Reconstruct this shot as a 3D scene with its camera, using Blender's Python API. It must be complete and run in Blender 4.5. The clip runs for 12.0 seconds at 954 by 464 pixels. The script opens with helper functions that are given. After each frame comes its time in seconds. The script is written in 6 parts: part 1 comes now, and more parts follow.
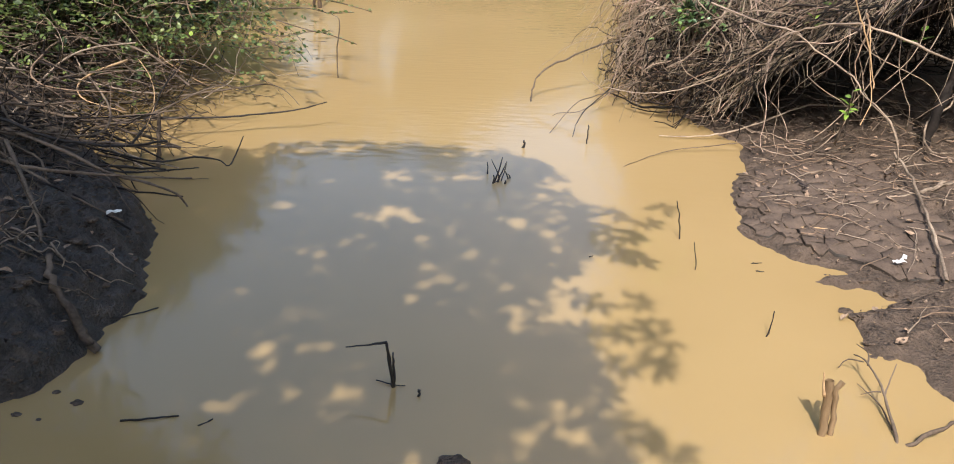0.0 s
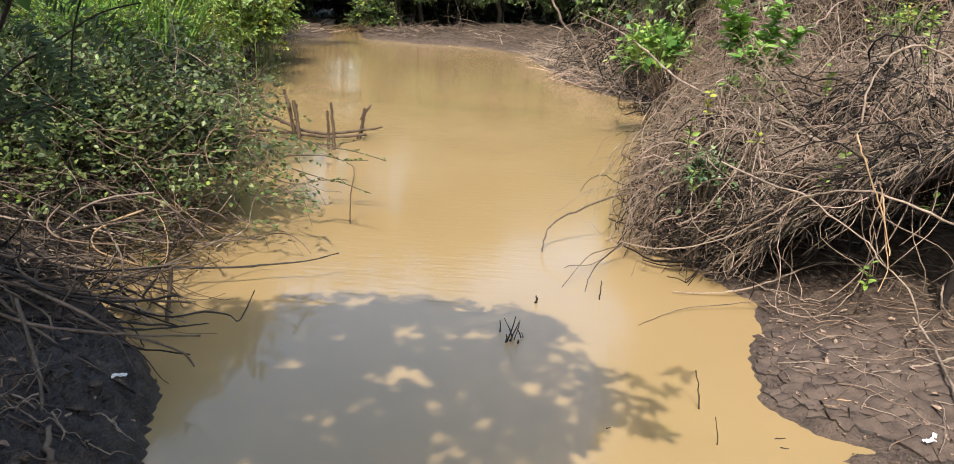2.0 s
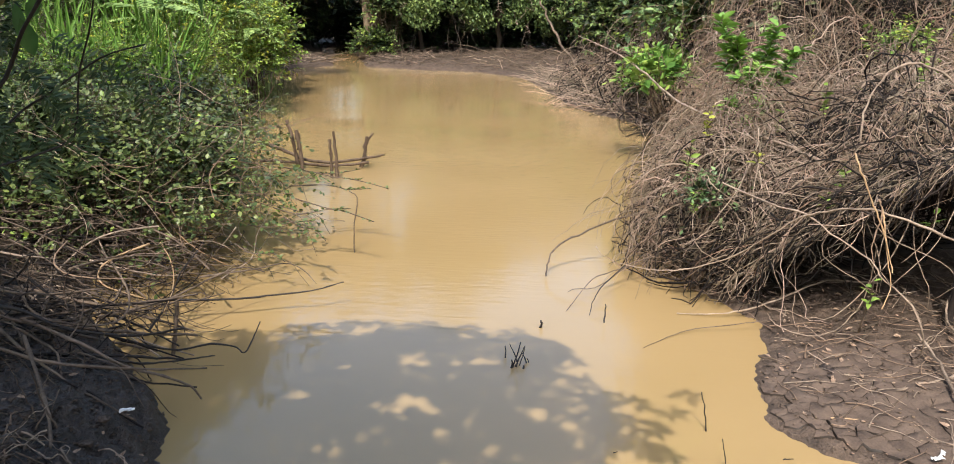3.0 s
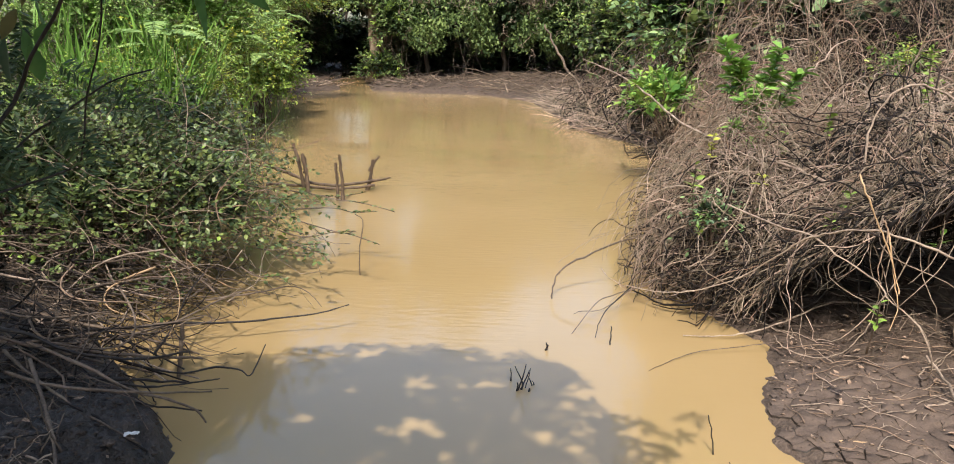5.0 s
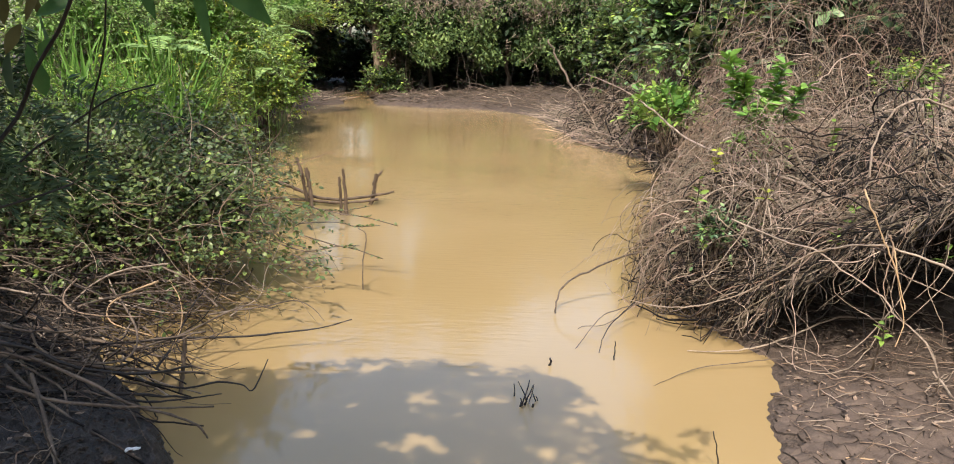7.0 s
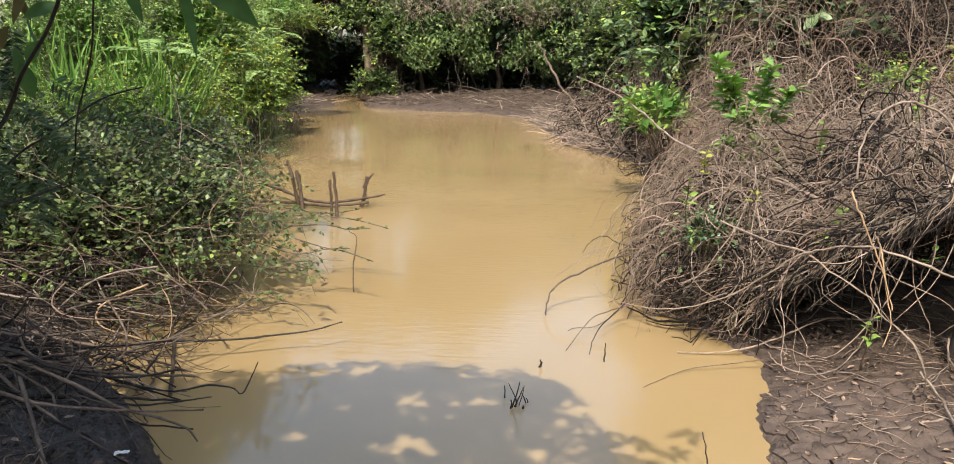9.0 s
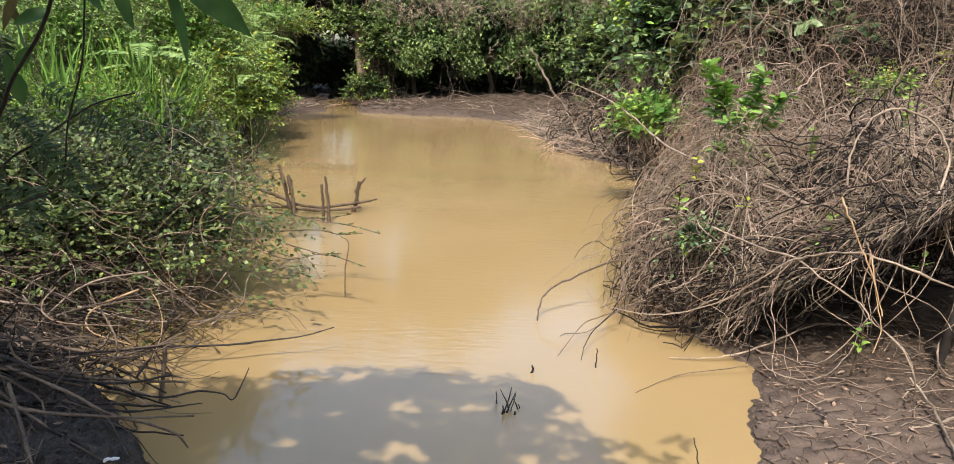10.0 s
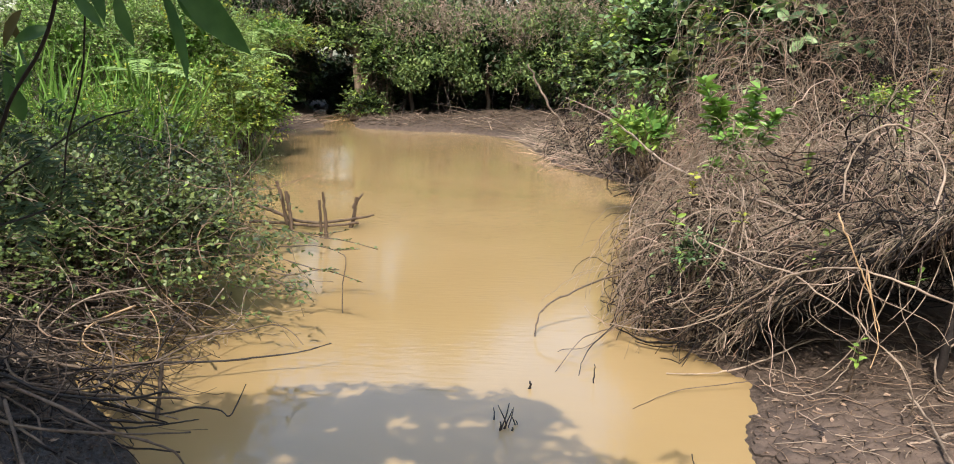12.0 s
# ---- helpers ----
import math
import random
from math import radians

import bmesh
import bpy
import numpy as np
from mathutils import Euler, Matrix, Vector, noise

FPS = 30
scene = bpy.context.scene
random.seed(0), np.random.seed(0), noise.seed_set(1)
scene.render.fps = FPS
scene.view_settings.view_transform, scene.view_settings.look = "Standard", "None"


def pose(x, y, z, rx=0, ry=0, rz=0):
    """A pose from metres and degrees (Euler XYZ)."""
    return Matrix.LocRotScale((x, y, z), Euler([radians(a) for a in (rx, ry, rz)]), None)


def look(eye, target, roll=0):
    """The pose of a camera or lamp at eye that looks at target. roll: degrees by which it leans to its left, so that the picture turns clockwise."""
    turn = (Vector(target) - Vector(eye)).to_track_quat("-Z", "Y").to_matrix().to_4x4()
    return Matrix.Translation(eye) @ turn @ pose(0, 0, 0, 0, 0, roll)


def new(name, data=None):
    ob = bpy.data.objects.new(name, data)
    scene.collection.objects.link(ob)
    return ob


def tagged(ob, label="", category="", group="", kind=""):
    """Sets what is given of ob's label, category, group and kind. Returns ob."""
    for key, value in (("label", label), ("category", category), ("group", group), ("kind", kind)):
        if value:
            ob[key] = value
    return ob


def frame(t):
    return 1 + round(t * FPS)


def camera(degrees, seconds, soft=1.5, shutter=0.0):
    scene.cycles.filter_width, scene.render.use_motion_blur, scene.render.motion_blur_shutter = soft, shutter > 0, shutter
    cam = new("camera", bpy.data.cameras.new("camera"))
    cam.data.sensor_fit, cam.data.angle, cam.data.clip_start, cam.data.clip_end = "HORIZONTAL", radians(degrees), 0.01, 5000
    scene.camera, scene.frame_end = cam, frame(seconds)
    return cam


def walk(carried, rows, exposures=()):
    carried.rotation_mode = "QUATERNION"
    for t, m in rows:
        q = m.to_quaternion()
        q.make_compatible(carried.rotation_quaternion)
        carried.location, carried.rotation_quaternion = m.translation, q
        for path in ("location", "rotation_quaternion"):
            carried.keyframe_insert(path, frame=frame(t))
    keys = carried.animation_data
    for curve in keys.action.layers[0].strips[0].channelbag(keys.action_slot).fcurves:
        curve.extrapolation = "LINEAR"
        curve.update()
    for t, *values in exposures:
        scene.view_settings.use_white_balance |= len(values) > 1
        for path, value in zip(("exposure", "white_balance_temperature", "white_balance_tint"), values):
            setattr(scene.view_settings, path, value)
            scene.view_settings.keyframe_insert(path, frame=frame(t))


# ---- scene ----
cam = camera(60.0, 12.0, soft=0.95)
PATH = [
    (0, (0.094, 0.048, 1.693), (0.107, 1.852, 0.828), 2.5),
    (0.5, (0.079, 0.107, 1.707), (0.099, 1.91, 0.842), 3.0),
    (1, (0.051, 0.15, 1.783), (0.066, 2.001, 1.026), 3.2),
    (1.5, (0.032, 0.172, 1.824), (0.032, 2.059, 1.16), 3.5),
    (2, (0.032, 0.167, 1.843), (0.023, 2.079, 1.255), 3.3),
    (2.5, (0.039, 0.152, 1.86), (0.025, 2.074, 1.305), 2.8),
    (3, (0.041, 0.146, 1.867), (0.018, 2.073, 1.333), 1.9),
    (5, (0.048, 0.141, 1.868), (0.008, 2.082, 1.386), 1.6),
    (5.5, (0.048, 0.144, 1.869), (0.004, 2.088, 1.4), 1.6),
    (6, (0.044, 0.152, 1.871), (-0.002, 2.097, 1.407), 1.6),
    (6.5, (0.045, 0.149, 1.875), (-0.004, 2.096, 1.421), 1.6),
    (7, (0.047, 0.152, 1.868), (-0.002, 2.1, 1.419), 1.6),
    (9, (0.056, 0.143, 1.867), (0.027, 2.094, 1.425), 1.6),
    (9.5, (0.056, 0.147, 1.869), (0.04, 2.098, 1.429), 1.7),
    (10, (0.056, 0.144, 1.874), (0.046, 2.097, 1.443), 1.8),
    (10.5, (0.055, 0.147, 1.874), (0.048, 2.102, 1.452), 1.8),
    (11, (0.053, 0.141, 1.877), (0.048, 2.098, 1.462), 1.7),
    (11.5, (0.056, 0.143, 1.875), (0.051, 2.101, 1.468), 1.7),
    (12, (0.056, 0.137, 1.876), (0.051, 2.098, 1.482), 1.8),
]
walk(cam, [(t, look(eye, target, roll)) for t, eye, target, roll in PATH])

# ---- world, sun ----
SUN_EL, SUN_AZ = radians(52.0), radians(7.6)          # the sun stands behind the camera, a little to its left
TO_SUN = Vector((-math.cos(SUN_EL) * math.sin(SUN_AZ), -math.cos(SUN_EL) * math.cos(SUN_AZ), math.sin(SUN_EL)))
world = bpy.data.worlds.new("world")
scene.world = world
world.use_nodes = True
wn = world.node_tree
sky = wn.nodes.new("ShaderNodeTexSky")
sky.sky_type, sky.sun_disc = "NISHITA", False
sky.sun_elevation, sky.sun_rotation = SUN_EL, math.pi + SUN_AZ
sky.dust_density, sky.air_density, sky.ozone_density = 2.2, 1.3, 1.35
wn.links.new(sky.outputs["Color"], wn.nodes["Background"].inputs["Color"])
wn.nodes["Background"].inputs["Strength"].default_value = 0.163
sun = new("sun", bpy.data.lights.new("sun", "SUN"))
sun.data.energy, sun.data.angle, sun.data.color = 2.8, radians(0.55), (1.0, 0.94, 0.86)
sun.matrix_world = look(TO_SUN * 50, (0, 0, 0))
scene.view_settings.exposure = 0.95

RNG = np.random.default_rng(7)


# ---- materials ----
def mat(name, dark, light, scale=8.0, rough=0.8, fine=40.0, bump=0.3, depth=0.01, island=0.0, spec=0.3, sheer=0.0, detail=6.0, stretch=(1, 1, 1)):
    """A surface that wanders between two colours at two scales, with a fine relief; island: how far loose pieces differ in brightness."""
    m = bpy.data.materials.new(name)
    m.use_nodes = True
    n, l = m.node_tree.nodes, m.node_tree.links
    b = n["Principled BSDF"]
    tc = n.new("ShaderNodeTexCoord")
    mp = n.new("ShaderNodeMapping")
    mp.inputs["Scale"].default_value = stretch
    l.new(tc.outputs["Object"], mp.inputs["Vector"])
    a = n.new("ShaderNodeTexNoise")
    a.inputs["Scale"].default_value, a.inputs["Detail"].default_value = scale, detail
    f = n.new("ShaderNodeTexNoise")
    f.inputs["Scale"].default_value, f.inputs["Detail"].default_value = fine, 4.0
    l.new(mp.outputs[0], a.inputs["Vector"]), l.new(mp.outputs[0], f.inputs["Vector"])
    mix = n.new("ShaderNodeMix")
    mix.data_type = "FLOAT"
    mix.inputs[0].default_value = 0.35
    l.new(a.outputs[0], mix.inputs[2]), l.new(f.outputs[0], mix.inputs[3])
    ramp = n.new("ShaderNodeValToRGB")
    ramp.color_ramp.elements[0].position, ramp.color_ramp.elements[1].position = 0.34, 0.66
    ramp.color_ramp.elements[0].color, ramp.color_ramp.elements[1].color = (*dark, 1), (*light, 1)
    l.new(mix.outputs[0], ramp.inputs[0])
    colour = ramp.outputs[0]
    if island:
        geo = n.new("ShaderNodeNewGeometry")
        hsv = n.new("ShaderNodeHueSaturation")
        mr = n.new("ShaderNodeMapRange")
        mr.inputs[3].default_value, mr.inputs[4].default_value = 1 - island, 1 + island
        l.new(geo.outputs["Random Per Island"], mr.inputs[0])
        l.new(mr.outputs[0], hsv.inputs["Value"])
        mh = n.new("ShaderNodeMapRange")
        mh.inputs[3].default_value, mh.inputs[4].default_value = 0.5 + 0.03 * island, 0.5 - 0.05 * island
        l.new(geo.outputs["Random Per Island"], mh.inputs[0]), l.new(mh.outputs[0], hsv.inputs["Hue"])
        l.new(colour, hsv.inputs["Color"])
        colour = hsv.outputs[0]
    l.new(colour, b.inputs["Base Color"])
    b.inputs["Roughness"].default_value = rough
    b.inputs["Specular IOR Level"].default_value = spec
    if bump:
        bp = n.new("ShaderNodeBump")
        bp.inputs["Strength"].default_value, bp.inputs["Distance"].default_value = bump, depth
        l.new(mix.outputs[0], bp.inputs["Height"]), l.new(bp.outputs[0], b.inputs["Normal"])
    if sheer:
        tr = n.new("ShaderNodeBsdfTranslucent")
        sh = n.new("ShaderNodeMixShader")
        sh.inputs[0].default_value = sheer
        l.new(colour, tr.inputs["Color"])
        l.new(b.outputs[0], sh.inputs[1]), l.new(tr.outputs[0], sh.inputs[2])
        l.new(sh.outputs[0], n["Material Output"].inputs["Surface"])
    return m


MUD = mat("drying_mud", (0.052, 0.037, 0.027), (0.155, 0.109, 0.079), 11.0, 0.75, 80, 1.0, 0.05, spec=0.35)
# wet silt, coloured darker still for the shade over its bank
SHADED_SILT = mat("shaded_wet_silt", (0.022, 0.018, 0.015), (0.085, 0.064, 0.05), 14.0, 0.5, 90, 1.0, 0.05, spec=0.5)
MUD_PLATE = mat("cracked_mud", (0.075, 0.053, 0.040), (0.165, 0.118, 0.088), 9.0, 0.8, 110, 0.9, 0.012, spec=0.3)
# damp crack walls, darkened further for the shade inside the cracks
MUD_CRACK_SHADE = mat("damp_shaded_crack_mud", (0.02, 0.015, 0.011), (0.05, 0.036, 0.027), 20.0, 0.6, 90, 0.3, 0.003)
VINE = mat("dry_vine", (0.12, 0.09, 0.064), (0.48, 0.38, 0.275), 4.0, 0.85, 60, 0.2, 0.003, island=0.5)
VINE_RED = mat("reddish_dry_vine", (0.11, 0.076, 0.05), (0.36, 0.255, 0.165), 4.0, 0.85, 60, 0.2, 0.003, island=0.5)
STICK = mat("grey_brown_stick", (0.05, 0.036, 0.026), (0.20, 0.15, 0.105), 5.0, 0.8, 70, 0.35, 0.004, island=0.35)
# near-black stems: shade between the twigs put into the colour
SHADE_STEM = mat("shade_dark_stem", (0.008, 0.006, 0.005), (0.030, 0.022, 0.017), 6.0, 0.8, 70, 0.2, 0.003, island=0.5)
DARK_STICK = mat("wet_dark_stick", (0.012, 0.010, 0.009), (0.045, 0.036, 0.03), 8.0, 0.6, 70, 0.3, 0.003)
POST = mat("weathered_post", (0.05, 0.034, 0.023), (0.18, 0.125, 0.082), 10.0, 0.75, 80, 0.6, 0.006, stretch=(1, 1, 0.15))
STUMP = mat("wet_cut_stem", (0.12, 0.075, 0.04), (0.32, 0.22, 0.125), 12.0, 0.6, 80, 0.6, 0.006, stretch=(1, 1, 0.15))
STRAW = mat("pale_straw", (0.32, 0.205, 0.105), (0.52, 0.36, 0.20), 6.0, 0.7, 50, 0.1, 0.002, island=0.25)
LEAF = mat("small_leaf", (0.044, 0.082, 0.021), (0.152, 0.202, 0.057), 1.3, 0.45, 30, 0.0, island=0.6, spec=0.5, sheer=0.14)
LEAF_LIGHT = mat("fresh_leaf", (0.135, 0.25, 0.035), (0.285, 0.415, 0.08), 1.5, 0.45, 30, 0.0, island=0.55, spec=0.45, sheer=0.16)
LEAF_GREY = mat("dusty_far_leaf", (0.062, 0.12, 0.035), (0.22, 0.315, 0.10), 1.0, 0.5, 30, 0.0, island=0.6, spec=0.4, sheer=0.2)
LEAF_BROAD = mat("broad_dark_leaf", (0.09, 0.18, 0.06), (0.25, 0.36, 0.14), 2.0, 0.35, 30, 0.0, island=0.5, spec=0.5, sheer=0.15)
FERN = mat("fern_frond", (0.16, 0.28, 0.065), (0.31, 0.43, 0.14), 1.5, 0.5, 30, 0.0, island=0.35, spec=0.4, sheer=0.2)
LEAF_YELLOW = mat("yellow_green_leaf", (0.28, 0.34, 0.04), (0.46, 0.46, 0.07), 2.0, 0.45, 30, 0.0, island=0.3, sheer=0.2)
LEAF_GLOSSY = mat("glossy_broad_leaf", (0.12, 0.27, 0.04), (0.25, 0.43, 0.09), 3.0, 0.3, 30, 0.0, island=0.35, spec=0.5, sheer=0.18)
LEAF_DARK = mat("dark_tree_leaf", (0.025, 0.055, 0.018), (0.07, 0.12, 0.038), 0.8, 0.45, 30, 0.0, island=0.55, spec=0.4, sheer=0.12)
LEAF_NEAR = mat("thin_hanging_leaf", (0.05, 0.13, 0.03), (0.11, 0.24, 0.055), 12.0, 0.4, 40, 0.1, 0.001, spec=0.5, sheer=0.45)
LEAF_OLIVE = mat("browned_leaf", (0.09, 0.085, 0.025), (0.17, 0.15, 0.05), 9.0, 0.6, 30, 0.0, island=0.3, sheer=0.3)
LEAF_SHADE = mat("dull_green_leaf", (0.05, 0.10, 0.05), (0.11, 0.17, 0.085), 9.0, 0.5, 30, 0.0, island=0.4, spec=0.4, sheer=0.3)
# near-black leaves: the shade deep in foliage put into the colour
DEEP_SHADE_LEAF = mat("deep_shade_leaf", (0.010, 0.022, 0.008), (0.030, 0.055, 0.018), 1.0, 0.55, 30, 0.0, island=0.5, spec=0.3)
GRASS = mat("reed_blade", (0.08, 0.19, 0.03), (0.19, 0.34, 0.065), 1.2, 0.5, 20, 0.0, island=0.4, sheer=0.16)
LITTER = mat("dead_leaf", (0.16, 0.105, 0.066), (0.40, 0.295, 0.20), 6.0, 0.75, 60, 0.3, 0.003, island=0.4)
BARK = mat("tree_bark", (0.07, 0.055, 0.042), (0.17, 0.13, 0.10), 5.0, 0.9, 30, 0.8, 0.02, stretch=(1, 1, 0.25))
# pale tan of a sunlit patch, put on a trunk shape
TAN_PATCH = mat("sunlit_tan_patch", (0.13, 0.09, 0.055), (0.34, 0.26, 0.175), 5.0, 0.9, 30, 0.9, 0.05, stretch=(1, 1, 0.4))
WHITE = mat("crumpled_white_film", (0.70, 0.70, 0.68), (0.85, 0.85, 0.83), 30, 0.4, 90, 0.4, 0.004)


def water_material():
    m = bpy.data.materials.new("muddy_water")
    m.use_nodes = True
    n, l = m.node_tree.nodes, m.node_tree.links
    b = n["Principled BSDF"]
    tc = n.new("ShaderNodeTexCoord")
    # slow clouds of silt
    silt = n.new("ShaderNodeTexNoise")
    silt.inputs["Scale"].default_value, silt.inputs["Detail"].default_value = 0.45, 5.0
    l.new(tc.outputs["Object"], silt.inputs["Vector"])
    ramp = n.new("ShaderNodeValToRGB")
    ramp.color_ramp.elements[0].position, ramp.color_ramp.elements[1].position = 0.3, 0.7
    ramp.color_ramp.elements[0].color, ramp.color_ramp.elements[1].color = (0.360, 0.247, 0.110, 1), (0.412, 0.286, 0.134, 1)
    l.new(silt.outputs[0], ramp.inputs[0])
    l.new(ramp.outputs[0], b.inputs["Base Color"])
    b.inputs["Roughness"].default_value, b.inputs["IOR"].default_value = 0.04, 1.56
    b.inputs["Specular IOR Level"].default_value = 0.5
    # low wind ripples, longer across the view than along it
    mp = n.new("ShaderNodeMapping")
    mp.inputs["Scale"].default_value = (3.0, 13.0, 1)
    l.new(tc.outputs["Object"], mp.inputs["Vector"])
    rip = n.new("ShaderNodeTexNoise")
    rip.inputs["Scale"].default_value, rip.inputs["Detail"].default_value = 1.6, 3.0
    l.new(mp.outputs[0], rip.inputs["Vector"])
    area = n.new("ShaderNodeTexNoise")
    area.inputs["Scale"].default_value, area.inputs["Detail"].default_value = 0.35, 2.0
    l.new(tc.outputs["Object"], area.inputs["Vector"])
    am = n.new("ShaderNodeMapRange")
    am.inputs[1].default_value, am.inputs[2].default_value = 0.35, 0.65
    am.inputs[3].default_value, am.inputs[4].default_value = 0.05, 0.32
    l.new(area.outputs[0], am.inputs[0])
    bp = n.new("ShaderNodeBump")
    bp.inputs["Distance"].default_value = 0.009
    # calm under the near bank, ruffled further out
    sep = n.new("ShaderNodeSeparateXYZ")
    calm = n.new("ShaderNodeMapRange")
    calm.inputs[1].default_value, calm.inputs[2].default_value = 3.4, 6.5
    calm.inputs[3].default_value, calm.inputs[4].default_value = 0.12, 1.25
    mul = n.new("ShaderNodeMath")
    mul.operation = "MULTIPLY"
    l.new(tc.outputs["Object"], sep.inputs[0]), l.new(sep.outputs[1], calm.inputs[0])
    l.new(am.outputs[0], mul.inputs[0]), l.new(calm.outputs[0], mul.inputs[1])
    l.new(mul.outputs[0], bp.inputs["Strength"])
    l.new(rip.outputs[0], bp.inputs["Height"])
    l.new(bp.outputs[0], b.inputs["Normal"])
    return m


WATER = water_material()


# ---- mesh helpers ----
class Acc:
    """Collects points and faces of one mesh, as arrays."""

    def __init__(self):
        self.v, self.f, self.n = [], [], 0

    def add(self, verts, faces):
        verts = np.asarray(verts, float).reshape(-1, 3)
        faces = np.asarray(faces, int)
        self.v.append(verts)
        self.f.append(faces + self.n)
        self.n += len(verts)

    def mesh(self, name, material, smooth=False):
        me = bpy.data.meshes.new(name)
        if self.n:
            v = np.concatenate(self.v)
            loops = np.concatenate([f.ravel() for f in self.f])
            sizes = np.concatenate([np.full(len(f), f.shape[1]) for f in self.f])
            me.vertices.add(len(v))
            me.vertices.foreach_set("co", v.ravel())
            me.loops.add(len(loops))
            me.loops.foreach_set("vertex_index", loops)
            me.polygons.add(len(sizes))
            me.polygons.foreach_set("loop_start", np.concatenate([[0], np.cumsum(sizes)[:-1]]))
            me.polygons.foreach_set("loop_total", sizes)
            me.update(calc_edges=True)
            me.validate()
            if smooth:
                me.polygons.foreach_set("use_smooth", np.ones(len(me.polygons), bool))
        me.materials.append(material)
        return me


def part(name, acc, material, parent, label="", smooth=False, kind=""):
    ob = new(name, acc.mesh(name, material, smooth))
    ob.parent = parent
    return tagged(ob, label, kind=kind)


def thing(name, label, category, group="", at=(0, 0, 0), kind=""):
    ob = new(name)
    ob.location = at
    bpy.context.view_layer.update()
    return tagged(ob, label, category, group, kind)


def tubes(acc, pts, r0, r1, sides=4, close=True):
    """Tapered tubes along pts (count x steps x 3)."""
    pts = np.asarray(pts, float)
    if pts.ndim == 2:
        pts = pts[None]
    N, S, _ = pts.shape
    tan = np.gradient(pts, axis=1)
    tan /= np.linalg.norm(tan, axis=2, keepdims=True) + 1e-9
    ref = np.zeros_like(tan)
    up = np.abs(tan[:, :, 2]).mean(1) > 0.75
    ref[up, :, 0], ref[~up, :, 2] = 1, 1
    a = np.cross(tan, ref)
    a /= np.linalg.norm(a, axis=2, keepdims=True) + 1e-9
    b = np.cross(tan, a)
    r0, r1 = np.broadcast_to(r0, (N,)), np.broadcast_to(r1, (N,))
    rad = r0[:, None] + (r1 - r0)[:, None] * np.linspace(0, 1, S)[None]
    ang = np.arange(sides) * 2 * np.pi / sides
    v = pts[:, :, None] + rad[:, :, None, None] * (np.cos(ang)[None, None, :, None] * a[:, :, None] + np.sin(ang)[None, None, :, None] * b[:, :, None])
    i = np.arange(N)[:, None, None] * S * sides + np.arange(S - 1)[None, :, None] * sides
    k = np.arange(sides)[None, None]
    k2 = (k + 1) % sides
    f = np.stack([i + k, i + k2, i + sides + k2, i + sides + k], -1).reshape(-1, 4)
    base = acc.n
    acc.add(v, f)
    if close and sides in (3, 4, 5, 6, 8):
        s0 = np.arange(N)[:, None] * S * sides + np.arange(sides)[::-1][None]
        s1 = np.arange(N)[:, None] * S * sides + (S - 1) * sides + np.arange(sides)[None]
        acc.f.append(np.concatenate([s0, s1]) + base)


def unit(v):
    return v / (np.linalg.norm(v, axis=-1, keepdims=True) + 1e-9)


def leaves(acc, at, way, size, width=0.45, fold=0.15, droop=0.0, shape="leaf", face=None):
    """Leaves at points, pointing along way; leaf: 4 folded faces with a pointed tip; simple: two triangles; blade: long and bent."""
    at, way = np.asarray(at, float), unit(np.asarray(way, float))
    N = len(at)
    size = np.broadcast_to(size, (N,))[:, None]
    up = RNG.normal(0, 0.45, (N, 3)) + (np.array([0, 0, 1.0]) if face is None else face)
    side = unit(np.cross(way, up))
    nor = np.cross(side, way)
    w = size * width * 0.5
    if shape == "simple":
        p0, p2 = at, at + way * size + nor * size * -droop
        mid = at + way * size * 0.45
        v = np.stack([p0, mid + side * w + nor * size * fold, p2, mid - side * w + nor * size * fold], 1)
        o = np.arange(N)[:, None] * 4
        acc.add(v, np.concatenate([o + [0, 1, 2], o + [0, 2, 3]]))
        return
    ts = np.array([0.0, 0.22, 0.5, 0.78, 1.0]) if shape == "leaf" else np.array([0, 0.3, 0.55, 0.8, 1.0])
    ws = np.array([0.06, 0.72, 1.0, 0.62, 0.0]) if shape == "leaf" else np.array([0.7, 1.0, 0.9, 0.6, 0.0])
    rows = []
    for t, q in zip(ts, ws):
        c = at + way * size * t - nor * size * droop * t * t - (np.array([0, 0, 1.0]) * size * droop * 1.2 * t ** 2.5 if shape == "blade" else 0)
        rows += [c + side * w * q + nor * w * fold * q * 2, c, c - side * w * q + nor * w * fold * q * 2]
    v = np.stack(rows, 1)
    o = np.arange(N)[:, None] * 15
    q = [o + [3 * i, 3 * i + 1, 3 * i + 4, 3 * i + 3] for i in range(4)] + [o + [3 * i + 1, 3 * i + 2, 3 * i + 5, 3 * i + 4] for i in range(4)]
    acc.add(v, np.concatenate(q))


def inside(poly, x, y):
    poly = np.asarray(poly)
    res = np.zeros(x.shape, bool)
    for (x0, y0), (x1, y1) in zip(poly, np.roll(poly, -1, 0)):
        cut = ((y0 > y) != (y1 > y))
        res ^= cut & (x < (x1 - x0) * (y - y0) / (y1 - y0 + 1e-12) + x0)
    return res


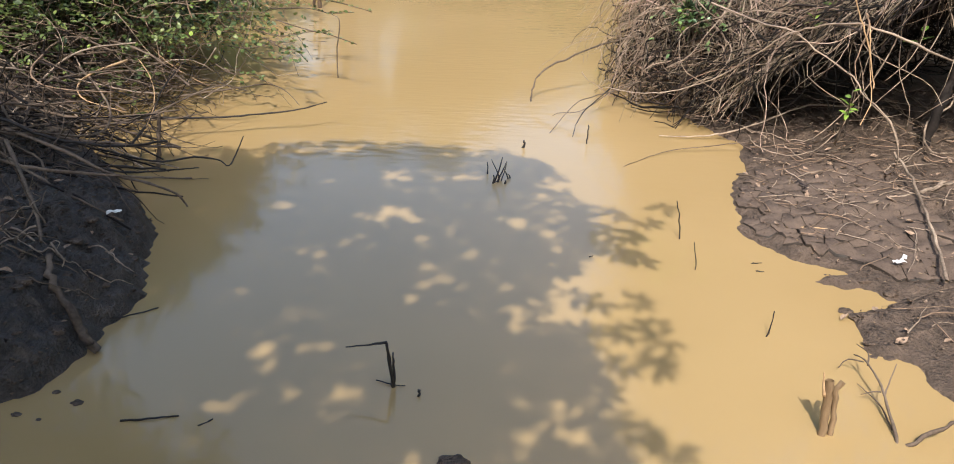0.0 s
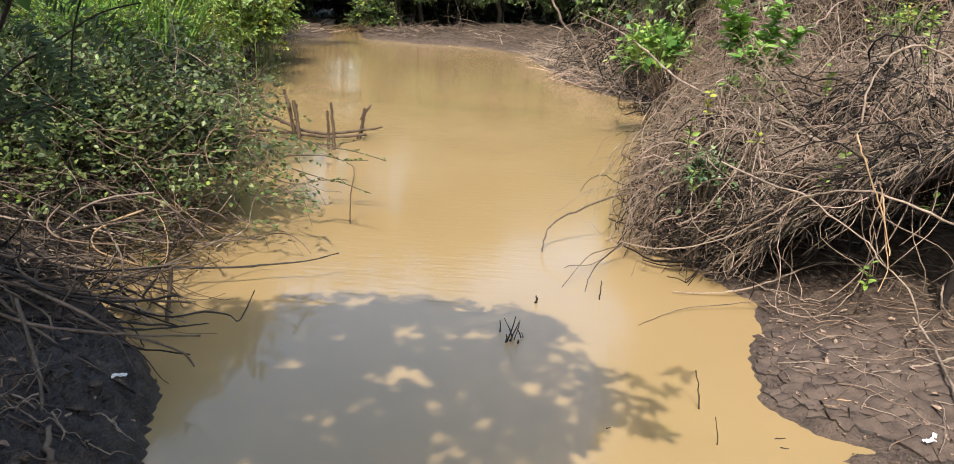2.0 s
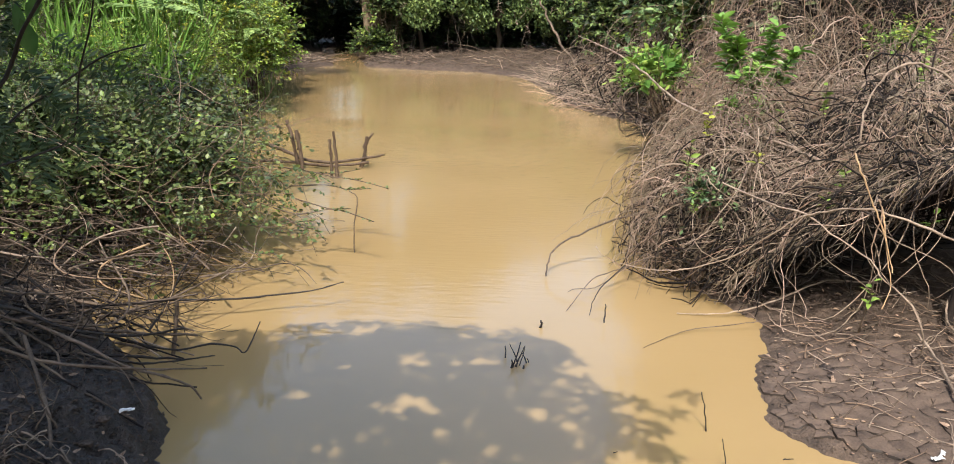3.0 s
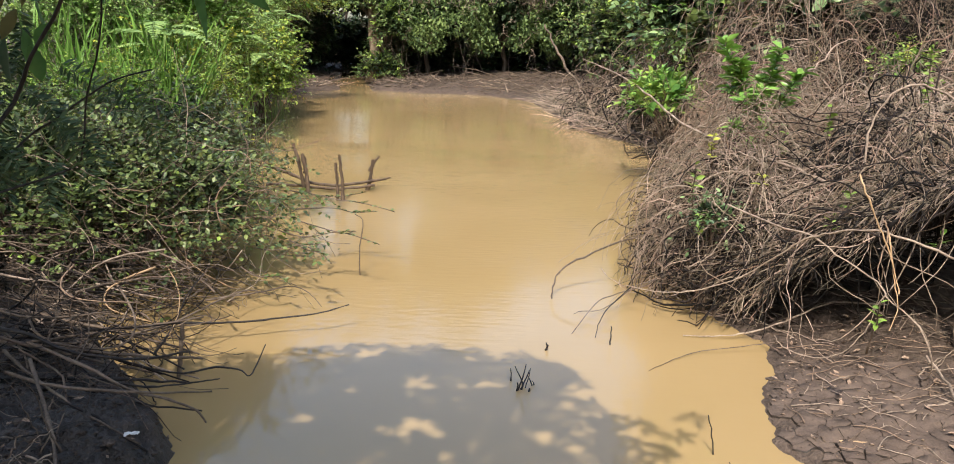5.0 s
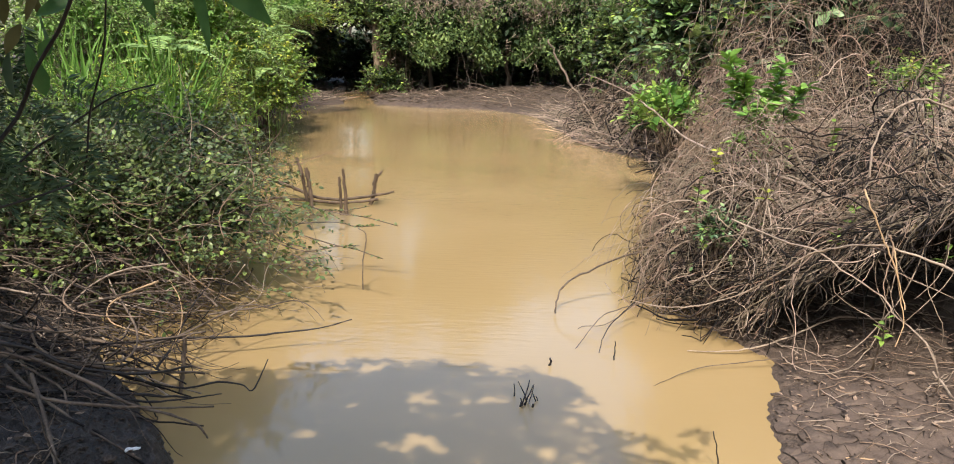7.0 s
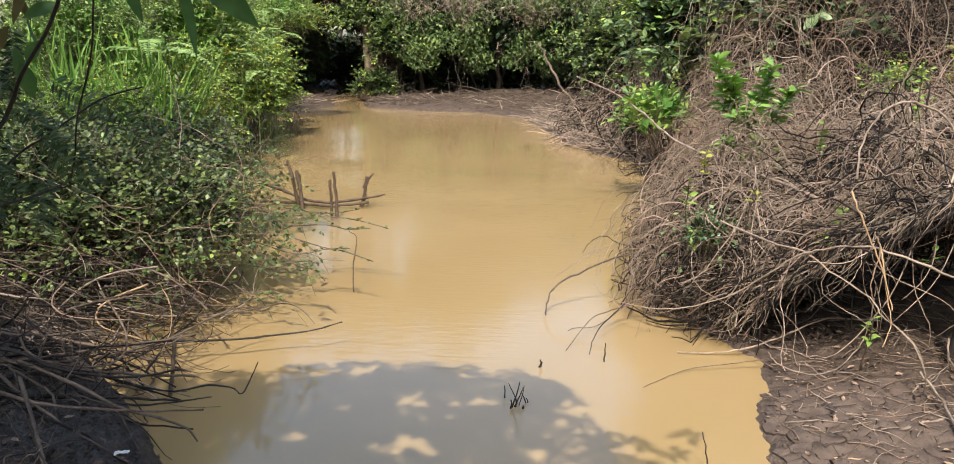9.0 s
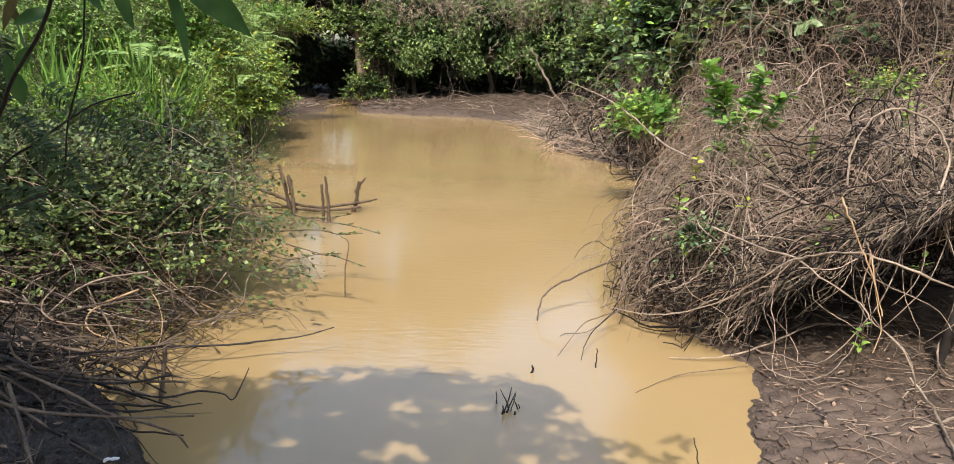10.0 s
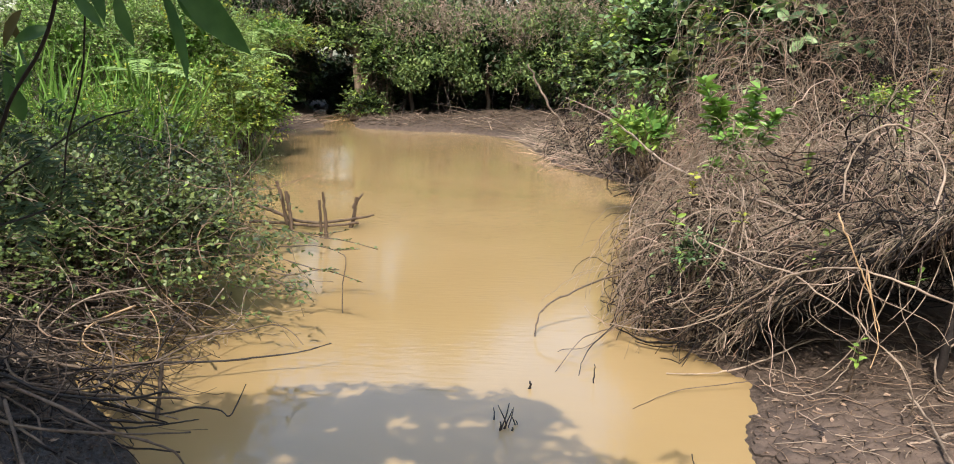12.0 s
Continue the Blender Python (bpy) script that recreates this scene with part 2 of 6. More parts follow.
def away(poly, x, y):
    """Distance to the outline, negative inside."""
    poly = np.asarray(poly, float)
    best = np.full(x.shape, 1e9)
    for a, b in zip(poly, np.roll(poly, -1, 0)):
        d = b - a
        t = np.clip(((x - a[0]) * d[0] + (y - a[1]) * d[1]) / (d @ d), 0, 1)
        best = np.minimum(best, np.hypot(x - a[0] - t * d[0], y - a[1] - t * d[1]))
    return np.where(inside(poly, x, y), -best, best)


def waves(x, y, f, seed=0):
    """A cheap rolling noise of about -1 to 1, for the lie of the land."""
    r = np.random.default_rng(seed)
    s = 0
    for k in range(7):
        a, p, g = r.uniform(0, 6.28), r.uniform(0, 6.28), f * r.uniform(0.5, 1.9)
        s = s + np.sin((x * np.cos(a) + y * np.sin(a)) * g + p + 0.8 * np.sin(y * f * 0.6 + p))
    return s / 3.2


# ---- the land: one sheet from the pond's bed to the horizon ----
SHORE_LEFT = [(-2.7, 1.0), (-2.3, 1.8), (-1.8, 2.1), (-1.39, 2.17), (-1.31, 2.25), (-1.25, 2.43), (-1.22, 2.71), (-1.22, 2.95), (-1.27, 3.1), (-1.31, 3.39), (-1.47, 3.64),
              (-1.62, 3.8), (-1.85, 4.1), (-2.25, 4.6), (-2.6, 5.3), (-2.75, 6.4), (-2.95, 8.0), (-3.3, 10.5), (-4.3, 13.0), (-4.8, 15.5), (-5.3, 19.0), (-5.6, 21.8), (-5.4, 22.9), (-4.9, 23.6), (-4.5, 24.1), (-4.75, 25.3), (-5.3, 27.0), (-5.75, 28.5), (-6.2, 31.0), (-6.9, 34.0)]
SHORE_RIGHT = [(-5.3, 34.0), (-5.0, 31.0), (-4.6, 28.9), (-4.1, 26.8), (-3.75, 25.0), (-3.6, 24.2), (-2.8, 23.95), (-2.07, 23.6), (-1.2, 23.75), (-0.37, 23.6), (0.3, 22.9), (0.94, 21.8), (1.2, 19.7), (1.45, 17.6), (1.55, 16.2), (2.0, 15.0), (2.6, 13.9), (2.6, 11.0), (1.9, 8.6), (1.6, 7.0),
               (1.45, 6.2), (1.5, 5.6), (1.67, 5.2), (1.76, 5.03), (1.7, 4.65), (1.46, 4.08), (1.41, 3.67), (1.58, 3.4), (1.76, 3.34), (1.80, 3.28), (1.55, 3.25), (1.57, 3.17), (1.81, 3.16), (1.9, 3.05), (1.65, 2.95), (1.64, 2.81),
               (1.6, 2.66), (1.73, 2.59), (1.71, 2.44), (1.82, 2.38), (2.2, 2.1), (2.4, 1.5), (2.1, 1.15), (1.6, 0.95), (1.1, 1.12), (0.6, 0.98), (0.1, 1.1), (-0.5, 0.9), (-1.0, 1.05), (-1.6, 0.82), (-2.1, 0.92)]
POND = SHORE_LEFT + SHORE_RIGHT


def land(x, y):
    d = away(POND, x, y) + 0.022 * waves(x, y, 16.0, 3) + 0.012 * waves(x, y, 40.0, 4)
    out = np.maximum(d, 0)
    left = np.clip(0.5 - x / 1.2, 0, 1) * np.clip((9 - y) / 4, 0.35, 1)
    steep = 0.20 * (1 - np.exp(-out / 0.10)) + 0.10 * np.minimum(out, 4)
    flat = 0.022 * (1 - np.exp(-out / 0.03)) + 0.075 * np.minimum(out, 5)
    h = left * steep + (1 - left) * flat
    near = np.clip((1.1 - y) / 0.4, 0, 1)
    h = h + near * 0.12 * (1 - np.exp(-out / 0.3))
    rough = np.clip(out / 0.1, 0, 1) * (0.010 * waves(x, y, 22, 5) + 0.006 * waves(x, y, 60, 6) + 0.004 * waves(x, y, 95, 11) + 0.0025 * waves(x, y, 150, 12) + left * (0.014 * waves(x, y, 60, 14) + 0.011 * waves(x, y, 115, 13) + 0.03 * waves(x, y, 9, 7) + 0.016 * waves(x, y, 26, 9) + 0.010 * waves(x, y, 52, 10))) + np.clip(out / 3, 0, 1) * 0.10 * waves(x, y, 0.9, 8)
    bed = -0.55 * (1 - np.exp(np.minimum(d, 0) / 0.9)) - 0.004
    return np.where(d > 0, h + rough, bed)


def steps(parts):
    out = []
    for a, b, s in parts:
        out += list(np.arange(a, b - 1e-6, s))
    return np.array(out + [parts[-1][1]])


def grow(start, end, first, sign):
    g, p, s = [], start, first
    while p < end:
        p += s
        s *= 1.28
        g.append(sign * p)
    return g


def build_land():
    xs = np.array(grow(7.0, 900, 0.4, -1)[::-1] + list(steps([(-7, -3.0, 0.22), (-3.0, -2.3, 0.05), (-2.3, -1.1, 0.016), (-1.1, 1.2, 0.06), (1.2, 2.5, 0.016), (2.5, 3.6, 0.036), (3.6, 7.0, 0.22)])) + grow(7.0, 900, 0.4, 1))
    ys = np.array(grow(1.0, 900, 0.4, -1)[::-1] + list(steps([(-1.0, 1.6, 0.15), (1.6, 4.6, 0.017), (4.6, 6.0, 0.036), (6.0, 12.0, 0.12), (12.0, 36.0, 0.25)])) + grow(36.0, 1200, 0.5, 1))
    X, Y = np.meshgrid(xs, ys)
    Z = land(X, Y)
    a = Acc()
    n, m = X.shape
    i = np.arange(n - 1)[:, None] * m + np.arange(m - 1)[None]
    a.add(np.stack([X, Y, Z], -1), np.stack([i, i + 1, i + m + 1, i + m], -1).reshape(-1, 4))
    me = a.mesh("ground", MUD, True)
    me.materials.append(SHADED_SILT)
    # left near bank: wet silt with part of its shade in the colour
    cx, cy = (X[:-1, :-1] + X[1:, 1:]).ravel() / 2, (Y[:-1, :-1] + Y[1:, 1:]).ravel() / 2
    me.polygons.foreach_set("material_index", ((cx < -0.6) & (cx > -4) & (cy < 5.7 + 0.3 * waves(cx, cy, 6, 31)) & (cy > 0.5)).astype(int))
    return tagged(new("ground", me), "grey-brown drying mud banks round a muddy pond", "mud", kind="structure")


ground = build_land()
w = Acc()
w.add([(-8, 0.4, 0), (4, 0.4, 0), (4, 34.5, 0), (-8, 34.5, 0)], [[0, 1, 2, 3]])
water = tagged(new("water", w.mesh("water", WATER)), "opaque ochre-brown pond water with faint ripples", "water", kind="structure")


# ---- dry vine thickets on the bank ----
def front_edge(x):
    return np.interp(x, [0.6, 1.0, 1.25, 1.5, 1.9, 2.3, 3.0, 4.5, 8.0], [7.3, 6.2, 5.75, 5.42, 5.0, 4.55, 4.3, 4.0, 3.8]) + 0.10 * waves(x, 0 * x, 9.0, 91)


def left_edge(y):
    return np.interp(y, [4.0, 6.0, 7.2, 8.2, 9.0, 11.0, 13.5, 14.5, 16, 18, 21, 24, 27], [1.6, 1.22, 1.45, 1.70, 1.95, 2.4, 2.5, 2.2, 1.6, 1.5, 1.7, 2.3, 3.0])


def mound(x, y):
    s = y - front_edge(x)
    e = np.clip((x - left_edge(y)) / np.where(y > 8.0, 1.1, 0.6), 0, 1)
    h = (1.05 + 0.12 * np.clip((x - 2.0) / 0.6, 0, 1)) * (1 - np.exp(-np.maximum(s, 0) / 0.40)) + 2.5 * np.clip((s - 3.2 + 0.55 * waves(x, 0.3 * x, 2.4, 24)) / 1.3, 0, 1) * np.clip((x - left_edge(y) - 0.1) / 0.9, 0, 1)
    back = np.clip((y - 11.5) / 3, 0, 1) * np.clip(1 - (x - left_edge(y) - 0.4) / 6.0, 0.25, 1)
    h = h * (1 - 0.86 * back)
    return np.where(s > 0, h * np.sqrt(e), 0) * (1 + 0.16 * waves(x, y, 3.2, 21) + 0.17 * waves(x, y, 7.5, 22) + 0.09 * waves(x, y, 14, 26))


def hollow(x, y):
    """The open space under the overhanging front of the heap."""
    s = y - front_edge(x)
    return (0.36 + 0.46 * np.clip((x - 1.75) / 0.6, 0, 1) + 0.26 * np.clip((x - 2.25) / 0.4, 0, 1)) * np.clip((x - 1.5) / 0.35, 0, 1) * np.clip((2.1 - s) / 0.5, 0, 1) * np.clip((s + 0.30) / 0.12, 0, 1) * (1 + 0.18 * waves(x, y, 5, 23))


def tangle(n, area, steps_, step, low, high, curl, seed=1, spill=0.015, sag=0.0, lean=(1, 1, 0.8), kink=0.38, patchy=0.0):
    """Strands that curl and loop at random inside the heap of brush; curl: the turn at each step, in radians."""
    r = np.random.default_rng(seed)
    x0, x1, y0, y1 = area
    p = np.zeros((0, 2))
    while len(p) < n:
        q = np.stack([r.uniform(x0, x1, 4 * n), r.uniform(y0, y1, 4 * n)], 1)
        thin = 1 if patchy == 0 else np.clip(0.62 + patchy * waves(q[:, 0], q[:, 1], 5.5, 77), 0.06, 1)
        p = np.concatenate([p, q[(mound(q[:, 0], q[:, 1]) > 0.12) & (r.uniform(0, 1, 4 * n) < thin)]])
    p = p[:n]
    u = r.uniform(low, high, n)
    slack = np.abs(r.normal(0, 0.20, n))
    free = r.uniform(0, 1, n) < spill
    z = mound(p[:, 0], p[:, 1]) * u + land(p[:, 0], p[:, 1]).clip(0)
    pos = np.concatenate([p, np.maximum(z, hollow(p[:, 0], p[:, 1]) * r.uniform(0.9, 1.2, n))[:, None]], 1)
    d = unit(r.normal(0, 1, (n, 3)) * np.array(lean))
    w = unit(r.normal(0, 1, (n, 3))) * (curl * r.uniform(0.3, 1.7, n))[:, None]
    out = [pos.copy()]
    for k in range(steps_ - 1):
        w = 0.93 * w + r.normal(0, curl * 0.25, (n, 3))
        d = d + np.cross(w, d) + r.normal(0, kink, (n, 3)) * (r.uniform(0, 1, n) < 0.4)[:, None]
        h = mound(pos[:, 0], pos[:, 1])
        d[:, 2] -= np.clip((pos[:, 2] - h * np.maximum(u, high * 0.9) - 0.05) * 2.0, 0, 0.3) + sag
        d[:, 2] += np.clip((h * low * 0.8 - pos[:, 2]) * 2.0, 0, 0.4)
        d[:, 1] += np.where((pos[:, 1] < front_edge(pos[:, 0]) + 0.10 - slack) & ~free, 0.45, 0)
        d[:, 0] += np.where((pos[:, 0] < left_edge(pos[:, 1]) + 0.05 - slack) & ~free, 0.45, 0)
        d = unit(d)
        pos = pos + d * step
        roof = np.where(free, 0, hollow(pos[:, 0], pos[:, 1]))
        pos[:, 2] = np.maximum(pos[:, 2], np.maximum(land(pos[:, 0], pos[:, 1]), -0.02) + 0.012 + roof)
        out.append(pos.copy())
    return np.stack(out, 1)


def thicket(label, area, n, seed, thick=0.0045, red=0.3, step=0.06, big=50, draped=60, fringe=None, crust=None):
    """Curled fine twigs over a heap, an inside coloured dark for its shade, looping long vines, and strands that hang
    down its front.
    """
    t = thing("dry_vine_thicket", label, "brush", "dry thickets on the bank", at=((area[0] + area[1]) / 2, (area[2] + area[3]) / 2, 0.05))
    off = np.array(t.location)
    rr = np.random.default_rng(seed + 50)
    a, b, c, e = Acc(), Acc(), Acc(), Acc()
    for k, steps_, stride, curl, wide in ((int(n * 0.42), 13, 0.8, 0.22, 0.55), (int(n * 0.22), 20, 1.0, 0.14, 0.8)):
        m = int(k * red)
        s = tangle(k, area, steps_, step * stride, 0.5, 1.1, curl, seed + steps_, lean=(1, 0.8, 1), patchy=0.95)
        w = thick * wide * rr.lognormal(0, 0.28, k)
        tubes(a, s[m:] - off, w[m:], w[m:] * 0.5, 3, False)
        tubes(b, s[:m] - off, w[:m], w[:m] * 0.5, 3, False)
    # inner strands coloured near-black, so the gaps read as deep shade
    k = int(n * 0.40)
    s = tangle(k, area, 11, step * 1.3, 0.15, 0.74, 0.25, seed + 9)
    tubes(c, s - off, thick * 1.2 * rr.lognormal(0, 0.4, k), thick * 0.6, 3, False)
    s = tangle(big, area, 30, step * 1.15, 0.85, 1.14, 0.11, seed + 19, kink=0.12)
    for k in range(big):
        g = Acc()
        tubes(g, s[k] - off, thick * rr.uniform(0.7, 1.4), thick * 0.5, 5)
        part("vine", g, VINE, t, smooth=True)
    s = tangle(draped, area, 15, step * 0.9, 0.9, 1.05, 0.2, seed + 29, 0.7, 0.05)
    tubes(e, s - off, thick * rr.uniform(0.5, 1.0, draped), thick * 0.4, 3, False)
    if fringe:
        # thin shoots that arch out and droop over the water
        k = 70
        y = rr.uniform(fringe[0], fringe[1], k)
        p0 = np.stack([left_edge(y) + rr.uniform(0, 0.3, k), y, rr.uniform(0.12, 0.85, k)], 1)
        p0[:, 1] = np.maximum(p0[:, 1], front_edge(p0[:, 0]) + 0.05)
        out = np.stack([-rr.uniform(0.4, 1.0, k), rr.normal(-0.25, 0.4, k), np.zeros(k)], 1) * rr.uniform(0.35, 0.85, k)[:, None]
        p1 = p0 + out * 0.7 + np.array([0, 0, 1.0]) * rr.normal(0.08, 0.12, k)[:, None]
        p2 = p0 + out
        p2[:, 2] = np.maximum(p0[:, 2] - rr.uniform(0.05, 0.6, k), 0.01)
        u = np.linspace(0, 1, 13)[None, :, None]
        c2 = p0[:, None] * (1 - u) ** 2 + 2 * u * (1 - u) * p1[:, None] + u ** 2 * p2[:, None] + rr.normal(0, 0.006, (k, 13, 3))
        tubes(e, c2 - off, thick * rr.uniform(0.45, 0.95, k), thick * 0.3, 3, False)
    if crust:
        k = 3000
        s = tangle(k, crust, 12, step * 0.8, 0.75, 1.08, 0.2, seed + 49, 0.0, lean=(1, 1, 0.35))
        w = thick * 0.7 * rr.lognormal(0, 0.3, k)
        # near-black strands put the hollow's shade into its back and under its crust
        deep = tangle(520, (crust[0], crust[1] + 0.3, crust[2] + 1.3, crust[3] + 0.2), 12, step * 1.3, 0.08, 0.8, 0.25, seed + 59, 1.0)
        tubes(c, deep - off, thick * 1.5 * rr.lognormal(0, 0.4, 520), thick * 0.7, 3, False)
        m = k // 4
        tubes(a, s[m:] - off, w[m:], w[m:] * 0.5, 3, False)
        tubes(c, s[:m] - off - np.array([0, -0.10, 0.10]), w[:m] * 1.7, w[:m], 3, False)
    part("fine_growth", a, VINE, t, kind="stuff")
    part("reddish_growth", b, VINE_RED, t, kind="stuff")
    part("inner_tangle", c, SHADE_STEM, t, kind="stuff")
    part("hanging_growth", e, VINE, t, kind="stuff")
    return t


thicket("tangled heap of grey-brown dry vines overhanging the water", (0.8, 2.6, 4.7, 7.6), 4000, 11, 0.0042, draped=40, fringe=(5.2, 7.6))
thicket("tangled heap of grey-brown dry vines on the mud bank", (2.0, 4.6, 3.7, 7.8), 4400, 12, 0.0042, draped=25, crust=(1.7, 3.4, 4.1, 6.2))
thicket("tall mass of reddish-brown dry creepers", (1.2, 6.0, 7.2, 11.5), 9000, 13, 0.0043, 0.5, 0.062, 70, 160)
thicket("low heap of dry brushwood along the far shore", (1.4, 5.5, 11.5, 24.0), 2200, 14, 0.0085, 0.15, 0.12, 110, 60)


# ---- leafy shrubs ----
def blob_points(n, centre, radius, r, shell=0.55, bumps=0.22, seed=0):
    d = unit(r.normal(0, 1, (n, 3)))
    d[:, 2] = np.where(d[:, 2] < -0.55, -d[:, 2] * 0.6, d[:, 2])
    q = shell + (1 - shell) * r.uniform(0, 1, n) ** 0.5
    q = q * (1 + bumps * waves(d[:, 0] * 3 + seed, d[:, 1] * 3 + d[:, 2] * 4, 1.6, 31 + seed))
    q = q * (1 + bumps * 0.8 * waves(d[:, 0] * 9 + seed, d[:, 1] * 9 + d[:, 2] * 11, 1.6, 61 + seed))
    return np.array(centre) + d * q[:, None] * np.array(radius), d


def shrub(label, centre, radius, count, leaf, material, seed, root=None, name="leafy_shrub", shape="simple", width=0.55, stems=60, group="shrubs by the pond", second=None, share=0.0, clump=10, spread=0.09, bumps=0.22):
    """Stems from a root, twigs out to the crown, leaves set in small sprays on the twigs."""
    r = np.random.default_rng(seed)
    root = root or (centre[0], centre[1], max(0.0, float(land(np.array([centre[0]]), np.array([centre[1]]))[0])))
    t = thing(name, label, "shrub" if "tree" not in name else "tree", group, at=root)
    off = np.array(root)
    sprays = count // clump
    tip, d = blob_points(sprays, centre, radius, r, bumps=bumps, seed=seed % 7)
    tip[:, 2] = np.maximum(tip[:, 2], 0.06)
    # twigs
    way = unit(d + r.normal(0, 0.5, d.shape) + np.array([0, 0, 0.15]))
    L = spread * r.uniform(1.2, 3.0, sprays)
    s = np.linspace(-1, 1, 5)
    tw = tip[:, None] + way[:, None] * (L[:, None] * s[None])[:, :, None] + np.array([0, 0, -1]) * (0.25 * L[:, None] * s[None] ** 2)[:, :, None]
    a = Acc()
    keep = r.uniform(0, 1, sprays) < 0.6
    tubes(a, tw[keep] - off, leaf * 0.06, leaf * 0.03, 3, False)
    # stems
    st = Acc()
    ends = tip[r.integers(0, sprays, stems)]
    f = np.linspace(0, 1, 9)[None, :, None]
    foot = off + np.concatenate([r.normal(0, 0.18, (stems, 2)) * np.array(radius[:2]), np.zeros((stems, 1))], 1)
    mid = foot * 0.55 + ends * 0.45 + np.array([0, 0, 0.35]) * radius[2] + r.normal(0, 0.1, (stems, 3)) * np.array(radius)
    cur = foot[:, None] * (1 - f) ** 2 + 2 * f * (1 - f) * mid[:, None] + f ** 2 * ends[:, None]
    cur = cur + r.normal(0, 0.012, cur.shape)
    if leaf < 0.042:
        for k in range(stems):
            g = Acc()
            tubes(g, cur[k] - off, r.uniform(0.005, 0.011), 0.002, 5)
            part("stem", g, STICK, t, smooth=True)
    else:
        tubes(st, cur - off, r.uniform(0.005, 0.012, stems), 0.002, 4, False)
    # leaves in two ranks along each twig
    lv, lv2 = Acc(), Acc()
    pick = np.repeat(np.arange(sprays), clump)
    along = r.uniform(-0.9, 1.05, sprays * clump)
    p = tip[pick] + way[pick] * (L[pick] * along)[:, None] + np.array([0, 0, -1]) * (0.25 * L[pick] * along ** 2)[:, None]
    sd = unit(np.cross(way[pick], np.array([0, 0, 1.0]) + r.normal(0, 0.3, (len(pick), 3)))) * np.where(np.arange(len(pick)) % 2, 1, -1)[:, None]
    lw = sd + way[pick] * 0.6 + r.normal(0, 0.3, p.shape) + np.array([0, 0, -0.1])
    sz = leaf * r.uniform(0.6, 1.25, len(p))
    two = np.repeat(r.uniform(0, 1, sprays) < share, clump)
    leaves(lv, p[~two] - off, lw[~two], sz[~two], width, 0.1, 0.1, shape)
    part("twig_growth", a, STICK, t, kind="stuff")
    if st.n:
        part("stem_growth", st, STICK, t, kind="stuff")
    part("foliage", lv, material, t, kind="stuff")
    # core of darker leaves, shade in their colour, behind the outer sprays
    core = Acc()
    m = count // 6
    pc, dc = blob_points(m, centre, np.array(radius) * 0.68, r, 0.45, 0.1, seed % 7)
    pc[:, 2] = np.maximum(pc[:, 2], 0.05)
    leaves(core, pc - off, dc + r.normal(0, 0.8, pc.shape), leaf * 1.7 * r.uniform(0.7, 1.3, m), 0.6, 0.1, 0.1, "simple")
    part("inner_foliage", core, GRASS if material in (FERN, LEAF_LIGHT) else DEEP_SHADE_LEAF, t, kind="stuff")
    if share:
        leaves(lv2, p[two] - off, lw[two], sz[two], width, 0.1, 0.1, shape)
        part("young_foliage", lv2, second, t, "yellow-green young leaves", kind="stuff")
    return t


shrub("dusty green shrub with small leaves leaning over the water", (-2.45, 5.95, 0.58), (1.02, 1.1, 0.62), 11000, 0.039, LEAF, 1, (-2.95, 6.4, 0.12), shape="leaf", second=LEAF_LIGHT, share=0.03, spread=0.10, width=0.66, bumps=0.30)
shrub("dusty green shrub with small leaves on the bank", (-3.25, 5.6, 0.80), (1.15, 0.95, 0.56), 9500, 0.039, LEAF, 2, shape="leaf", second=LEAF_LIGHT, share=0.03, spread=0.10, width=0.66, bumps=0.30)
shrub("dusty green shrub with small leaves at the water's edge", (-3.0, 7.9, 0.62), (0.80, 1.4, 0.58), 8000, 0.048, LEAF, 3, second=LEAF_LIGHT, share=0.05, width=0.66, bumps=0.3)
shrub("green shrub with small leaves in front of the reeds", (-4.5, 7.5, 0.75), (1.3, 1.3, 0.6), 8000, 0.048, LEAF, 4, second=LEAF_LIGHT, share=0.2)
shrub("green shrub with pale fresh leaves at the shore", (-4.4, 11.6, 0.85), (0.9, 1.6, 0.85), 8000, 0.06, LEAF_LIGHT, 5, second=LEAF_YELLOW, share=0.15)
shrub("bright green bush with yellow-green tips at the shore", (-4.85, 16.2, 1.0), (1.15, 1.4, 1.05), 17000, 0.08, LEAF_LIGHT, 6, second=LEAF_YELLOW, share=0.14, width=0.62)
shrub("tall pale green feathery shrub behind the reeds", (-6.4, 13.6, 1.8), (1.7, 1.6, 1.5), 15000, 0.075, FERN, 7, second=LEAF_LIGHT, share=0.3, width=0.36, clump=22, spread=0.16)
shrub("tall pale green feathery shrub by the channel", (-7.0, 19.0, 1.9), (1.9, 2.6, 1.8), 14000, 0.10, FERN, 8, second=LEAF_LIGHT, share=0.3, width=0.36, clump=22, spread=0.2)
shrub("tall dark green shrub beside the reeds", (-7.2, 9.8, 1.3), (1.8, 2.0, 1.4), 9000, 0.08, LEAF, 9, second=LEAF_LIGHT, share=0.3)
shrub("green bush at the mouth of the channel", (-6.9, 23.6, 1.3), (1.1, 1.6, 1.4), 6000, 0.11, LEAF_LIGHT, 10, second=LEAF, share=0.25)


